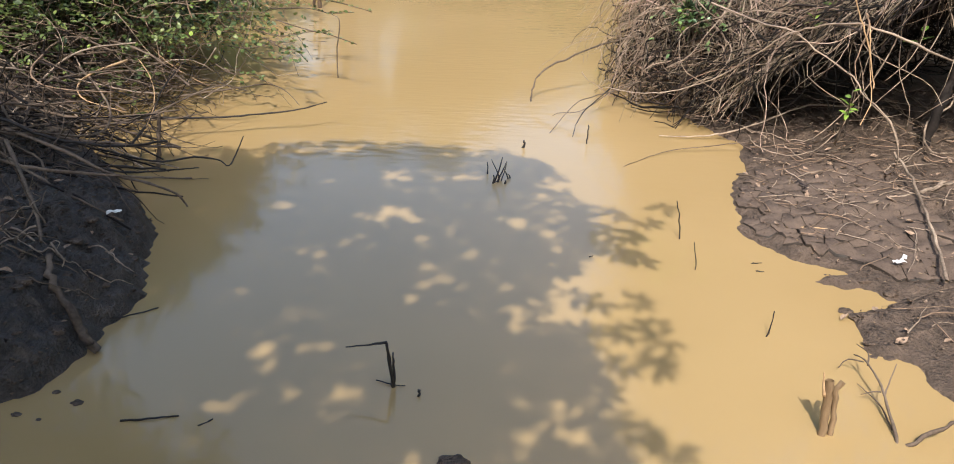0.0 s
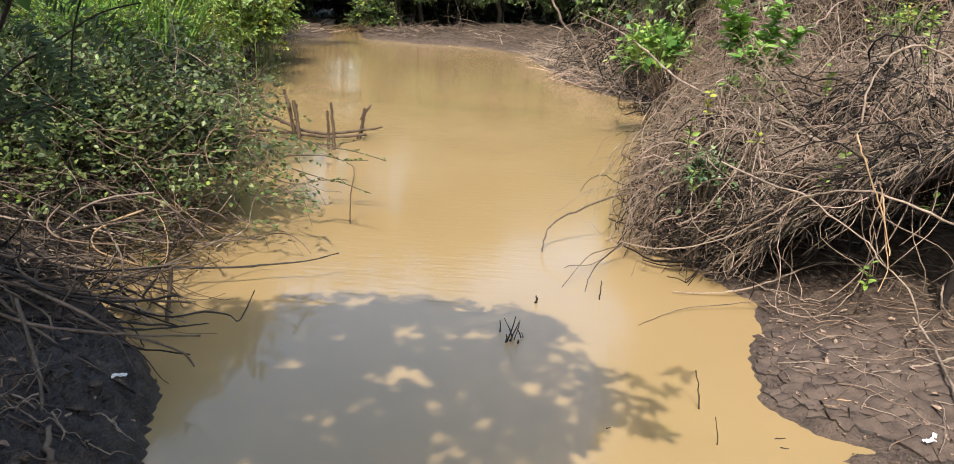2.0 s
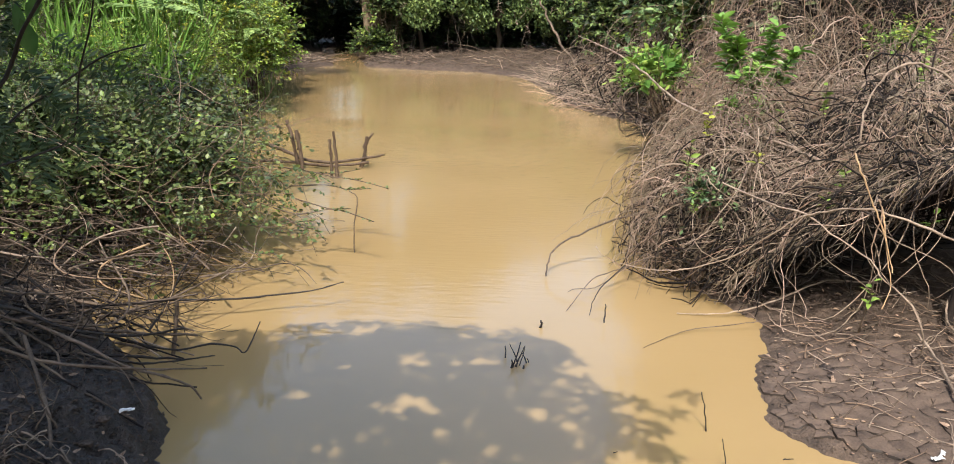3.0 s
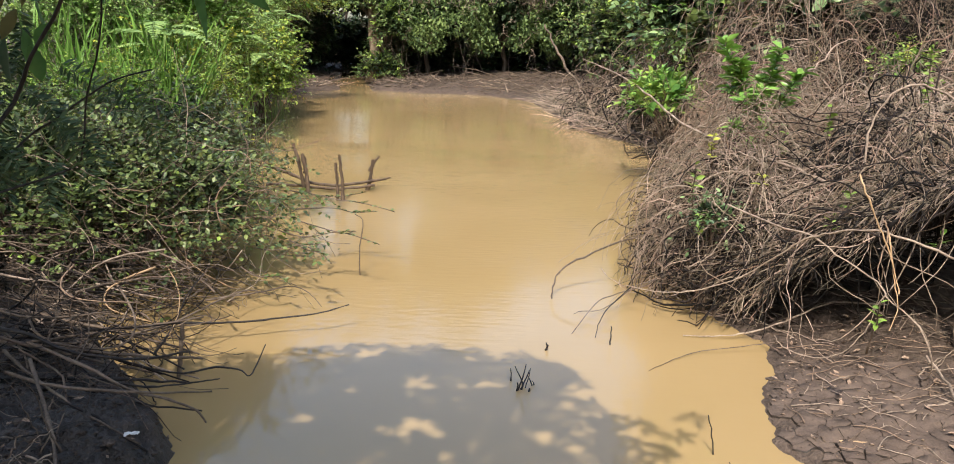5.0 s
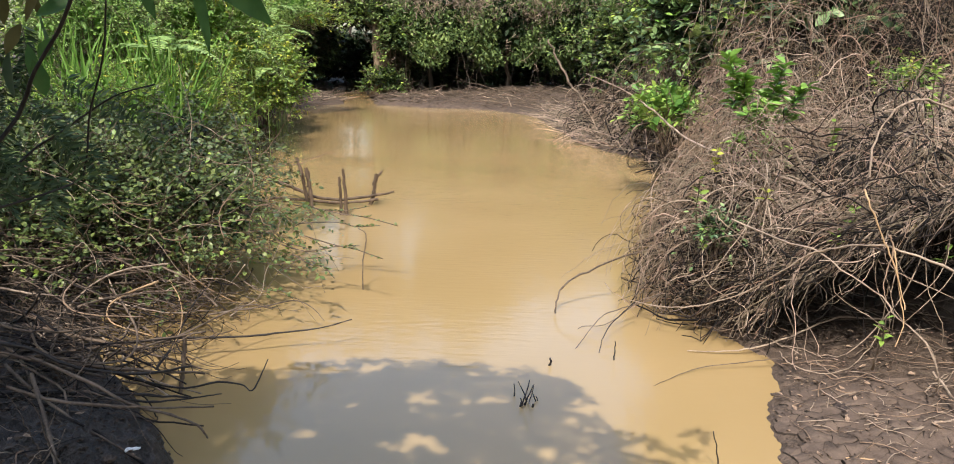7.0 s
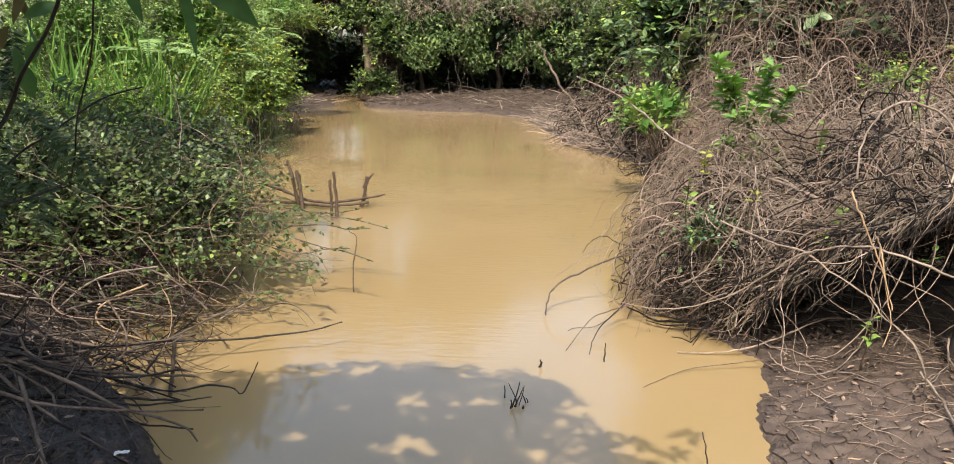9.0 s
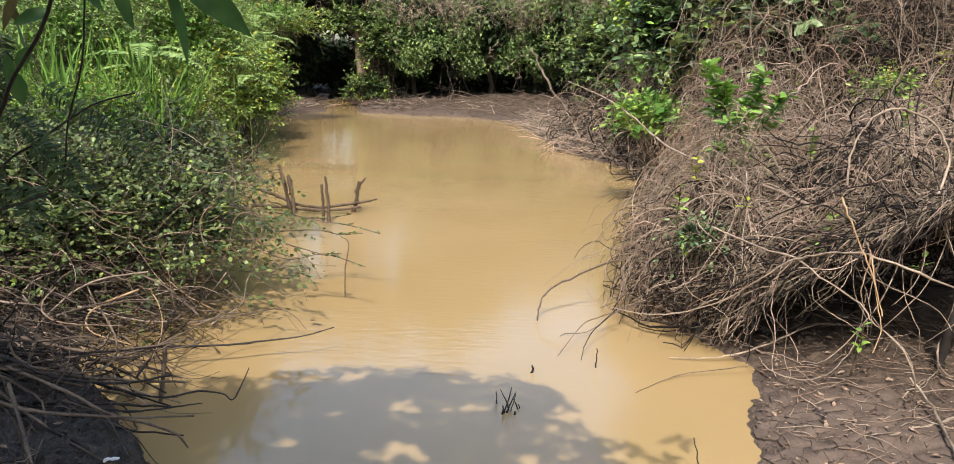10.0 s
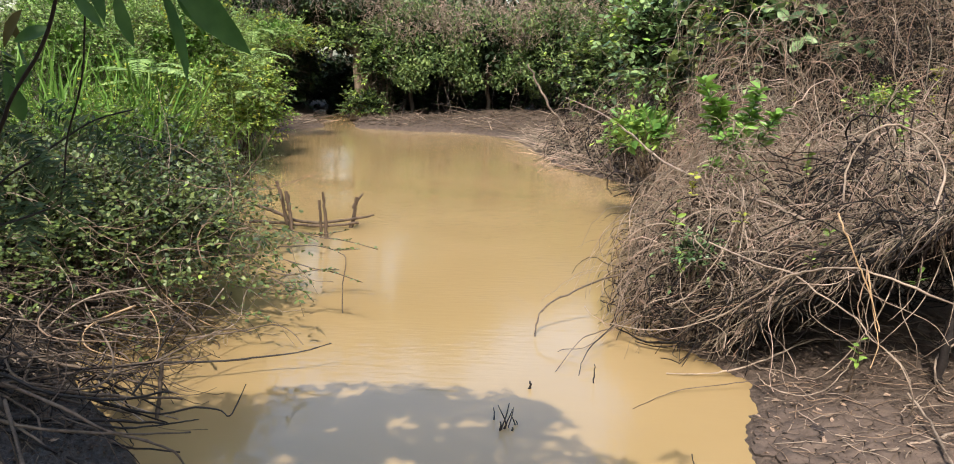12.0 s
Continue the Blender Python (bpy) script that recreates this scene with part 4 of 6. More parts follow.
drift_line("dry twigs washed up by the mouth of the channel", (-6.4, -4.3, 22.4, 26.5), 220, 72, 0.45, 0.010)
drift_line("tangle of grey dry twigs on the shore", (1.2, 3.6, 14.2, 23.0), 650, 73, 0.8, 0.008)
drift_line("grey dry twigs at the thicket's foot", (1.5, 3.4, 4.45, 6.2), 150, 74, 0.3, 0.003)


# ---- single sticks, vines and stems ----
def smooth_path(pts, n):
    """A curve through the points."""
    p = np.asarray(pts, float)
    p = np.concatenate([[2 * p[0] - p[1]], p, [2 * p[-1] - p[-2]]])
    seg = len(p) - 3
    out = []
    for u in np.linspace(0, seg - 1e-6, n):
        i = int(u)
        t = u - i
        a, b, c, d = p[i:i + 4]
        out.append(0.5 * (2 * b + (c - a) * t + (2 * a - 5 * b + 4 * c - d) * t * t + (3 * b - a - 3 * c + d) * t ** 3))
    return np.array(out)


def rod(pts, r0, r1, n=14, sides=7, knot=0.12, seed=0, acc=None, origin=(0, 0, 0), wobble=0.15):
    """A stick through points with knots and slight bends."""
    r = np.random.default_rng(seed)
    acc = acc or Acc()
    c = smooth_path(pts, n) - np.array(origin)
    c[1:-1] += r.normal(0, wobble * max(r0, r1), (n - 2, 3))
    base = acc.n
    tubes(acc, c, r0, r1, sides)
    v = acc.v[-1].reshape(n, sides, 3)
    k = 1 + knot * r.normal(0, 1, (n, 1, 1)) + 0.5 * knot * r.normal(0, 1, (n, sides, 1))
    acc.v[-1] = (c[:, None] + (v - c[:, None]) * k).reshape(-1, 3)
    return acc


def stick(name, label, category, pts, r0, r1, material=None, seed=0, group="", n=14, sides=7, parent=None, wobble=0.45):
    o = pts[0] if parent is None else tuple(parent.location)
    a = rod(pts, r0, r1, n, sides, seed=seed, origin=o, wobble=wobble)
    ob = new(name, a.mesh(name, material or STICK, True))
    if parent is None:
        ob.location = o
        return tagged(ob, label, category, group)
    ob.parent = parent
    return tagged(ob, label)


# the long vines that stand out of the thicket
V = "vines in front of the thicket"
stick("vine", "long pale vine arching over the mud before the thicket", "vine", [(0.95, 5.5, 0.2), (1.107, 5.35, 0.214), (1.29, 5.2, 0.265), (1.532, 5.0, 0.42), (1.706, 4.8, 0.635), (1.791, 4.68, 0.76), (1.891, 4.52, 0.846), (2.013, 4.36, 0.9), (2.187, 4.25, 0.868), (2.479, 4.2, 0.764)], 0.003, 0.0062, VINE, 1, V, 44)
stick("vine", "pale vine running down from the thicket to the mud", "vine", [(1.55, 5.4, 0.8), (1.72, 4.9, 0.78), (1.815, 4.66, 0.791), (1.932, 4.5, 0.709), (2.074, 4.35, 0.622), (2.101, 4.25, 0.556), (2.197, 4.1, 0.466), (2.26, 4.05, 0.3), (2.3, 4.15, 0.17), (2.342, 4.302, 0.12), (2.42, 4.4, 0.12)], 0.005, 0.0038, VINE, 2, V, 36)
stick("fallen_branch", "long pale branch lying across the mud into the water", "branch", [(1.267, 5.091, 0.01), (1.45, 5.075, 0.02), (1.667, 5.085, 0.04), (1.917, 5.159, 0.10), (2.306, 5.377, 0.17), (2.613, 5.349, 0.18)], 0.003, 0.008, VINE, 3, V, 26)
stick("fallen_branch", "thin branch lying beside the long one in the water", "branch", [(0.957, 4.532, 0.0), (1.12, 4.68, 0.01), (1.294, 4.799, 0.02), (1.595, 4.846, 0.05), (1.743, 4.857, 0.07), (1.9, 4.9, 0.09)], 0.0015, 0.0035, STICK, 4, V, 20)
stick("fallen_branch", "thick pale bare branch lying on the cracked mud", "branch", [(1.96, 3.853, 0.075), (2.244, 3.952, 0.11), (2.427, 4.019, 0.13), (2.613, 4.099, 0.16), (2.9, 4.25, 0.2)], 0.007, 0.016, VINE, 5, V, 22)
stick("fallen_branch", "pale straight stick propped on the mud", "branch", [(2.421, 4.402, 0.2), (2.383, 4.074, 0.16), (2.245, 3.58, 0.125), (2.095, 3.108, 0.085)], 0.006, 0.008, VINE, 6, V, 20)
stick("straw_stalk", "pale straw stalk lying on cracked mud", "straw", [(1.466, 3.691, 0.028), (1.65, 3.675, 0.05), (1.841, 3.649, 0.06)], 0.004, 0.003, STRAW, 7, V)
stick("vine", "dark twig arching out over the water", "vine", [(0.478, 5.75, 0.005), (0.49, 5.80, 0.10), (0.53, 5.86, 0.17), (0.678, 5.95, 0.254), (1.037, 6.1, 0.367), (1.314, 6.2, 0.423), (1.8, 6.4, 0.5)], 0.005, 0.008, STICK, 8, V, 26)
stick("vine", "thin twig reaching into the water", "vine", [(0.552, 5.062, -0.01), (0.64, 5.18, 0.06), (0.76, 5.4, 0.11), (0.88, 5.5, 0.134), (1.139, 5.7, 0.15), (1.5, 5.9, 0.3)], 0.0022, 0.0045, STICK, 9, V, 20)
stick("vine", "thin twig reaching into the water", "vine", [(0.60, 5.45, -0.005), (0.659, 5.461, 0.02), (0.815, 5.45, 0.05), (1.054, 5.7, 0.13), (1.281, 5.8, 0.19), (1.6, 6.0, 0.3)], 0.0022, 0.0045, STICK, 10, V, 20)
stick("vine", "forked dark twig standing in the water by the thicket", "vine", [(0.70, 5.0, -0.02), (0.74, 5.12, 0.07), (0.83, 5.3, 0.12), (1.0, 5.5, 0.2)], 0.0022, 0.004, DARK_STICK, 11, V, 16)
stick("vine", "orange-brown upright stem hanging before the thicket", "vine", [(1.905, 4.35, 1.189), (1.912, 4.3, 1.135), (1.975, 4.26, 0.987), (2.033, 4.24, 0.866), (2.103, 4.22, 0.68), (2.119, 4.2, 0.606)], 0.0055, 0.003, STRAW, 12, V, 22)
stick("vine", "orange-brown thin stem hanging before the thicket", "vine", [(2.036, 4.3, 0.964), (2.058, 4.28, 0.889), (2.017, 4.25, 0.734), (2.03, 4.22, 0.645)], 0.0045, 0.0025, VINE_RED, 13, V, 18)
stick("vine", "orange-brown thin stem hanging before the thicket", "vine", [(2.064, 4.3, 0.916), (2.072, 4.26, 0.83), (2.101, 4.22, 0.648), (2.123, 4.2, 0.524), (2.072, 4.15, 0.426)], 0.0045, 0.0025, STRAW, 21, V, 18)
stick("vine", "long grey branch slanting down through the thicket", "vine", [(1.716, 17.0, 1.307), (1.78, 12.5, 1.252), (1.734, 9.8, 1.188), (1.699, 7.6, 1.082), (1.845, 6.5, 1.046), (2.03, 5.9, 1.006), (2.226, 5.5, 0.935)], 0.009, 0.011, VINE, 14, V, 40)
stick("vine", "long grey branch leaning out of the far thicket", "vine", [(1.058, 19.5, 1.954), (1.223, 19.2, 1.62), (1.552, 18.6, 0.977), (1.917, 18.0, 0.565)], 0.02, 0.03, STICK, 22, V, 22)
stick("vine", "thin grey stem arching over the water by the far shore", "vine", [(0.952, 12.0, 0.471), (0.98, 12.1, 0.769), (1.153, 12.4, 0.997), (1.555, 12.8, 1.045), (2.007, 13.0, 0.952)], 0.006, 0.010, STICK, 23, V, 24)
stick("vine", "thick vine bent into a wide loop", "vine", [(2.30, 5.2, 1.13), (2.34, 5.27, 1.37), (2.46, 5.27, 1.56), (2.62, 5.27, 1.60), (2.78, 5.2, 1.51), (2.82, 5.07, 1.35), (2.70, 4.9, 1.16), (2.57, 4.82, 1.02), (2.38, 4.78, 0.82)], 0.006, 0.008, VINE, 15, V, 36)
stick("vine", "thin vine looping down onto the mud", "vine", [(2.36, 4.9, 0.55), (2.392, 4.979, 0.3), (2.371, 5.012, 0.14), (2.115, 4.696, 0.10), (1.901, 4.594, 0.09), (1.776, 4.739, 0.09), (1.77, 4.9, 0.10)], 0.004, 0.003, VINE, 17, V, 28)
stick("vine", "thin vine curling beside the thicket's foot", "vine", [(3.05, 5.0, 0.42), (2.947, 4.921, 0.32), (2.804, 4.833, 0.27), (2.707, 4.658, 0.21), (2.703, 4.554, 0.17), (2.773, 4.564, 0.15), (2.95, 4.6, 0.15)], 0.006, 0.006, VINE, 18, V, 26)
for k in range(26):
    q = np.random.default_rng(300 + k)
    x = q.uniform(1.1, 3.3)
    y = float(front_edge(np.array(x))) + q.uniform(-0.05, 0.35)
    h = float(mound(np.array(x), np.array(y + 0.5))) + q.uniform(0.0, 0.15)
    drop = q.uniform(0.3, 0.9) * h
    a, b, c = q.normal(0, 0.10, 3)
    stick("vine", "thin dry vine hanging from the thicket", "vine", [(x, y + 0.4, h + 0.02), (x + a, y + 0.12, h * 0.95), (x + a + b, y - 0.05, h - 0.5 * drop), (x + b + c, y - 0.10, h - 0.8 * drop), (x + b + 1.6 * c, y - 0.06 + a * 0.5, max(h - drop, 0.08))], 0.0035, 0.002, VINE, 40 + k, "hanging vines", 16, 5)
stick("trunk_stump", "dark leaning stem at the thicket's foot", "stem", [(2.78, 4.75, 0.1), (2.80, 4.78, 0.35), (2.9, 4.85, 0.7), (3.05, 5.0, 1.2)], 0.03, 0.018, SHADE_STEM, 19, n=16, sides=9)


# ---- the brushwood on the shaded bank ----
pile = thing("brushwood_pile", "heap of dry grey-brown sticks on the bank reaching over the water", "brushwood", at=(-1.9, 4.1, 0.2))
OFF = np.array(pile.location)
LONG = [
    ([(-2.5, 3.75, 0.45), (-2.117, 3.711, 0.42), (-1.949, 3.691, 0.36), (-1.789, 3.753, 0.3), (-1.628, 3.842, 0.26), (-1.482, 4.045, 0.22)], 0.010, 0.006, DARK_STICK),
    ([(-2.1, 3.7, 0.38), (-1.762, 3.576, 0.32), (-1.565, 3.537, 0.24), (-1.406, 3.542, 0.2), (-1.274, 3.545, 0.15), (-1.235, 3.56, 0.08)], 0.010, 0.004, STICK),
    ([(-1.8, 3.95, 0.2), (-1.503, 3.911, 0.16), (-1.35, 4.044, 0.14), (-1.233, 4.066, 0.12), (-1.178, 4.045, 0.1), (-1.16, 4.15, 0.14), (-1.15, 4.25, 0.19)], 0.006, 0.003, DARK_STICK),
    ([(-2.1, 3.5, 0.32), (-1.842, 3.441, 0.29), (-1.623, 3.478, 0.26), (-1.468, 3.558, 0.22), (-1.284, 3.783, 0.13)], 0.009, 0.004, STICK),
    ([(-2.5, 4.6, 0.2), (-2.52, 4.8, 0.36), (-2.422, 5.0, 0.484), (-2.164, 5.0, 0.499), (-1.911, 4.9, 0.47), (-1.75, 4.85, 0.40)], 0.0065, 0.005, STICK),
    ([(-2.4, 4.1, 0.2), (-2.362, 4.6, 0.356), (-2.253, 4.7, 0.458), (-2.134, 4.8, 0.499), (-1.95, 4.95, 0.5)], 0.0065, 0.005, VINE),
    ([(-2.192, 4.7, 0.408), (-2.015, 4.5, 0.36), (-1.822, 4.2, 0.32), (-1.78, 4.0, 0.28), (-1.865, 3.85, 0.30), (-2.1, 3.8, 0.35)], 0.006, 0.006, STICK),
    ([(-1.684, 4.086, 0.18), (-1.72, 4.45, 0.20), (-1.777, 4.8, 0.253), (-1.74, 5.0, 0.34)], 0.007, 0.004, DARK_STICK),
    ([(-1.896, 3.355, 0.45), (-1.716, 3.117, 0.36), (-1.603, 2.963, 0.3), (-1.523, 2.815, 0.25)], 0.009, 0.006, STICK),
    ([(-1.9, 4.6, 0.15), (-1.471, 4.754, 0.12), (-1.208, 4.862, 0.12), (-0.996, 4.913, 0.14), (-0.835, 4.997, 0.17)], 0.008, 0.003, DARK_STICK),
    ([(-1.7, 4.9, 0.2), (-1.383, 4.937, 0.25), (-1.255, 5.233, 0.2), (-1.145, 5.256, 0.15), (-1.05, 5.2, 0.08)], 0.006, 0.002, STICK),
    ([(-2.0, 4.2, 0.2), (-1.7, 4.349, 0.25), (-1.5, 4.679, 0.3), (-1.401, 4.823, 0.3), (-1.3, 4.9, 0.25)], 0.006, 0.004, STICK),
    ([(-1.75, 3.62, 0.25), (-1.55, 3.66, 0.20), (-1.40, 3.80, 0.16), (-1.30, 3.95, 0.12)], 0.006, 0.003, DARK_STICK),
    ([(-1.62, 4.2, -0.05), (-1.60, 4.22, 0.12), (-1.59, 4.25, 0.30)], 0.012, 0.011, STICK),
]
for k, (pts, r0, r1, m) in enumerate(LONG):
    part("stick", rod(pts, r0, r1, 22, 7, seed=70 + k, origin=OFF), m, pile, smooth=True)
q = np.random.default_rng(77)


def pile_top(x):
    return 0.06 + 0.40 * min(1.0, max(0.0, (-1.2 - x) / 1.0))


def bowed(x, y, th, length, bow, z0, z1):
    """Five points of a stick that lies through (x, y), bowed to one side, from height z0 down to z1."""
    c, d = math.cos(th), math.sin(th)
    return [(x + c * length * u - d * bow * (1 - 4 * u * u), y + d * length * u + c * bow * (1 - 4 * u * u), max(z0 + (z1 - z0) * (u + 0.5), float(land(np.array(x + c * length * u), np.array(y + d * length * u))) + 0.01, 0.01)) for u in (-0.5, -0.25, 0.0, 0.25, 0.5)]


for k in range(26):
    # grey rods swept down from the bank towards the water, coloured darker for shade
    x, y, L = q.uniform(-2.75, -1.78), q.uniform(3.4, 4.4), q.uniform(0.6, 1.2)
    z = pile_top(x) * q.uniform(0.5, 1.0)
    pts = bowed(x, y, q.normal(-0.02, 0.42), L, q.normal(0, 0.11), z + q.uniform(-0.04, 0.12), z * q.uniform(0.3, 0.9))
    part("stick", rod(pts, q.uniform(0.006, 0.012), q.uniform(0.003, 0.006), 18, 6, 0.07, 400 + k, origin=OFF, wobble=0.25), (STICK, STICK, DARK_STICK, SHADE_STEM)[k % 4], pile, smooth=True)
for k in range(74):
    # paler curved stems under the shrub, coloured as sunlit, darker on the shaded side
    x, y, L = q.uniform(-3.2, -1.65), q.uniform(4.1, 5.4), q.uniform(0.35, 1.0)
    z = pile_top(x) * q.uniform(0.35, 1.15) + 0.05
    pts = bowed(x, y, q.normal(0.1, 0.8), L, q.normal(0, 0.13), z + q.normal(0.05, 0.08), z - 0.08)
    part("stick", rod(pts, q.uniform(0.003, 0.008), q.uniform(0.002, 0.005), 16, 5, 0.07, 520 + k, origin=OFF, wobble=0.3), ((VINE, STICK, STICK, VINE_RED, SHADE_STEM, STICK) if x < -1.95 else (VINE, STRAW, STICK))[k % 3 if x >= -1.95 else k % 6], pile, smooth=True)
n = 700
x, y = q.uniform(-3.6, -1.8, n), q.uniform(3.6, 5.7, n)
d = unit(np.stack([q.normal(0.5, 0.8, n), q.normal(0, 0.7, n), q.normal(-0.1, 0.4, n)], 1))
turn = unit(q.normal(0, 1, (n, 3))) * q.uniform(0.05, 0.3, n)[:, None]
st = [np.stack([x, y, 0.05 + 0.40 * np.clip((-1.2 - x) / 1.1, 0, 1) * q.uniform(0, 1.1, n)], 1)]
for i in range(10):
    d = unit(d + np.cross(turn, d) + q.normal(0, 0.12, (n, 3)))
    p = st[-1] + d * 0.055
    p[:, 2] = np.maximum(np.minimum(p[:, 2], 0.12 + 0.5 * np.clip((-1.0 - p[:, 0]) / 1.0, 0, 1)), np.maximum(land(p[:, 0], p[:, 1]), 0) + 0.01)
    st.append(p)
w = np.stack(st, 1) - OFF
# a third of the fine twigs near-black, as shade between the sticks
for k, (name, m, r0) in enumerate((("twig_tangle", STICK, 0.0030), ("brown_twig_tangle", STICK, 0.0036), ("shade_twig_tangle", SHADE_STEM, 0.0046))):
    a = Acc()
    tubes(a, w[k::3], r0 * q.lognormal(0, 0.35, len(w[k::3])), 0.0016, 3, False)
    part(name, a, m, pile, kind="stuff")
stick("driftwood", "grey flat weathered stick sliding down the mud bank", "driftwood", [(-1.45, 2.72, 0.24), (-1.401, 2.622, 0.215), (-1.328, 2.559, 0.15), (-1.247, 2.491, 0.06), (-1.199, 2.47, 0.01)], 0.013, 0.017, STICK, 20, n=16)
stick("twig", "thin dark twig floating at the bank's edge", "twig", [(-1.26, 2.66, 0.03), (-1.223, 2.68, 0.012), (-1.102, 2.782, 0.004)], 0.004, 0.003, DARK_STICK, 21)


# ---- the broken fish fence in the water ----
fence = thing("broken_fence", "old fence of weathered stakes and two rails in the water", "fence", at=(-1.8, 9.2, 0.0))
FO = np.array(fence.location)
for k, (b0, t0, r) in enumerate([((-2.098, 9.282), (-2.224, 9.282, 0.55), 0.026), ((-2.05, 9.254), (-2.117, 9.254, 0.441), 0.027), ((-1.655, 8.876), (-1.67, 8.876, 0.413), 0.018), ((-1.591, 8.853), (-1.625, 8.853, 0.503), 0.021), ((-1.422, 9.495), (-1.359, 9.495, 0.357), 0.026)]):
    b0, t0 = np.array([*b0, 0.0]), np.array(t0)
    low = b0 - (t0 - b0) * 0.6
    post = part("stake", rod([low, b0, (b0 + t0) / 2 + [0.008, 0, 0], t0], r, r * 0.75, 16, 9, 0.10, 120 + k, origin=FO), POST, fence, smooth=True)
part("forked_stub", rod([(-1.40, 9.5, 0.22), (-1.389, 9.5, 0.262), (-1.297, 9.55, 0.393)], 0.018, 0.014, 8, 8, seed=130, origin=FO), POST, fence, smooth=True)
part("forked_stub", rod([(-2.10, 9.27, 0.22), (-2.092, 9.3, 0.294), (-2.097, 9.3, 0.40)], 0.016, 0.012, 8, 8, seed=131, origin=FO), POST, fence, smooth=True)
part("rail", rod([(-2.75, 9.95, 0.19), (-2.567, 9.9, 0.146), (-2.336, 9.7, 0.114), (-2.077, 9.5, 0.065), (-1.801, 9.35, 0.073), (-1.532, 9.4, 0.093), (-1.269, 9.5, 0.125), (-1.17, 9.55, 0.148)], 0.024, 0.013, 26, 8, seed=132, origin=FO), POST, fence, smooth=True)
part("rail", rod([(-2.6, 9.5, 0.03), (-2.429, 9.48, 0.04), (-1.939, 9.33, 0.045), (-1.653, 9.3, 0.05), (-1.324, 9.4, 0.08)], 0.018, 0.014, 22, 8, seed=133, origin=FO), POST, fence, smooth=True)

# ---- stumps, stalks and twigs standing in the water ----
stump = thing("cut_stump", "two cut brown stems standing side by side in the water", "stump", at=(1.26, 2.18, 0.0))
SO = np.array(stump.location)
part("stem", rod([(1.252, 2.172, -0.2), (1.249, 2.177, 0.0), (1.243, 2.19, 0.10), (1.238, 2.20, 0.195)], 0.0145, 0.0135, 14, 10, 0.05, 140, origin=SO), STUMP, stump, smooth=True)
part("stem", rod([(1.274, 2.175, -0.2), (1.274, 2.178, 0.0), (1.268, 2.19, 0.10), (1.266, 2.20, 0.16), (1.282, 2.205, 0.188)], 0.010, 0.009, 14, 9, 0.06, 141, origin=SO), STUMP, stump, smooth=True)
part("bark_sliver", rod([(1.228, 2.19, 0.14), (1.222, 2.2, 0.18), (1.213, 2.2, 0.223)], 0.006, 0.002, 8, 6, seed=142, origin=SO), STRAW, stump, "pale split sliver of bark")

bent = thing("bent_reed", "black dead reed snapped over above the water", "reed", at=(-0.15, 2.343, 0.0))
BO = np.array(bent.location)
part("stalk", rod([(-0.150, 2.342, -0.1), (-0.151, 2.342, 0.0), (-0.163, 2.35, 0.093), (-0.173, 2.358, 0.163)], 0.007, 0.006, 12, 6, seed=150, origin=BO), DARK_STICK, bent)
part("stalk", rod([(-0.147, 2.346, -0.1), (-0.147, 2.346, 0.0), (-0.149, 2.348, 0.07), (-0.151, 2.35, 0.133)], 0.009, 0.003, 12, 6, seed=151, origin=BO), DARK_STICK, bent)
part("folded_blade", rod([(-0.172, 2.358, 0.166), (-0.20, 2.36, 0.160), (-0.245, 2.36, 0.150), (-0.31, 2.36, 0.140)], 0.0065, 0.002, 12, 4, 0.05, 152, origin=BO), DARK_STICK, bent)
part("fallen_blade", rod([(-0.21, 2.37, 0.004), (-0.15, 2.345, 0.006), (-0.11, 2.345, 0.004)], 0.003, 0.002, 8, 4, seed=153, origin=BO), DARK_STICK, bent)

tuft = thing("dead_reed_tuft", "tuft of short black broken reed stalks in the water", "reed", at=(0.23, 4.25, 0.0))
TO = np.array(tuft.location)
for k, (x, y, tx, tz, r) in enumerate([(0.168, 4.327, 0.165, 0.072, 0.005), (0.232, 4.28, 0.187, 0.105, 0.005), (0.208, 4.206, 0.243, 0.149, 0.006), (0.232, 4.27, 0.264, 0.091, 0.005), (0.282, 4.267, 0.255, 0.06, 0.005), (0.201, 4.197, 0.199, 0.049, 0.007), (0.264, 4.195, 0.263, 0.018, 0.007), (0.292, 4.277, 0.284, 0.025, 0.005), (0.222, 4.22, 0.236, 0.04, 0.008), (0.245, 4.235, 0.268, 0.115, 0.004)]):
    part("stalk", rod([(x, y, -0.08), (x, y, 0), ((x + tx) / 2 + 0.003, y, tz * 0.5), (tx, y, tz)], r, r * 0.45, 9, 6, seed=160 + k, origin=TO), DARK_STICK, tuft)
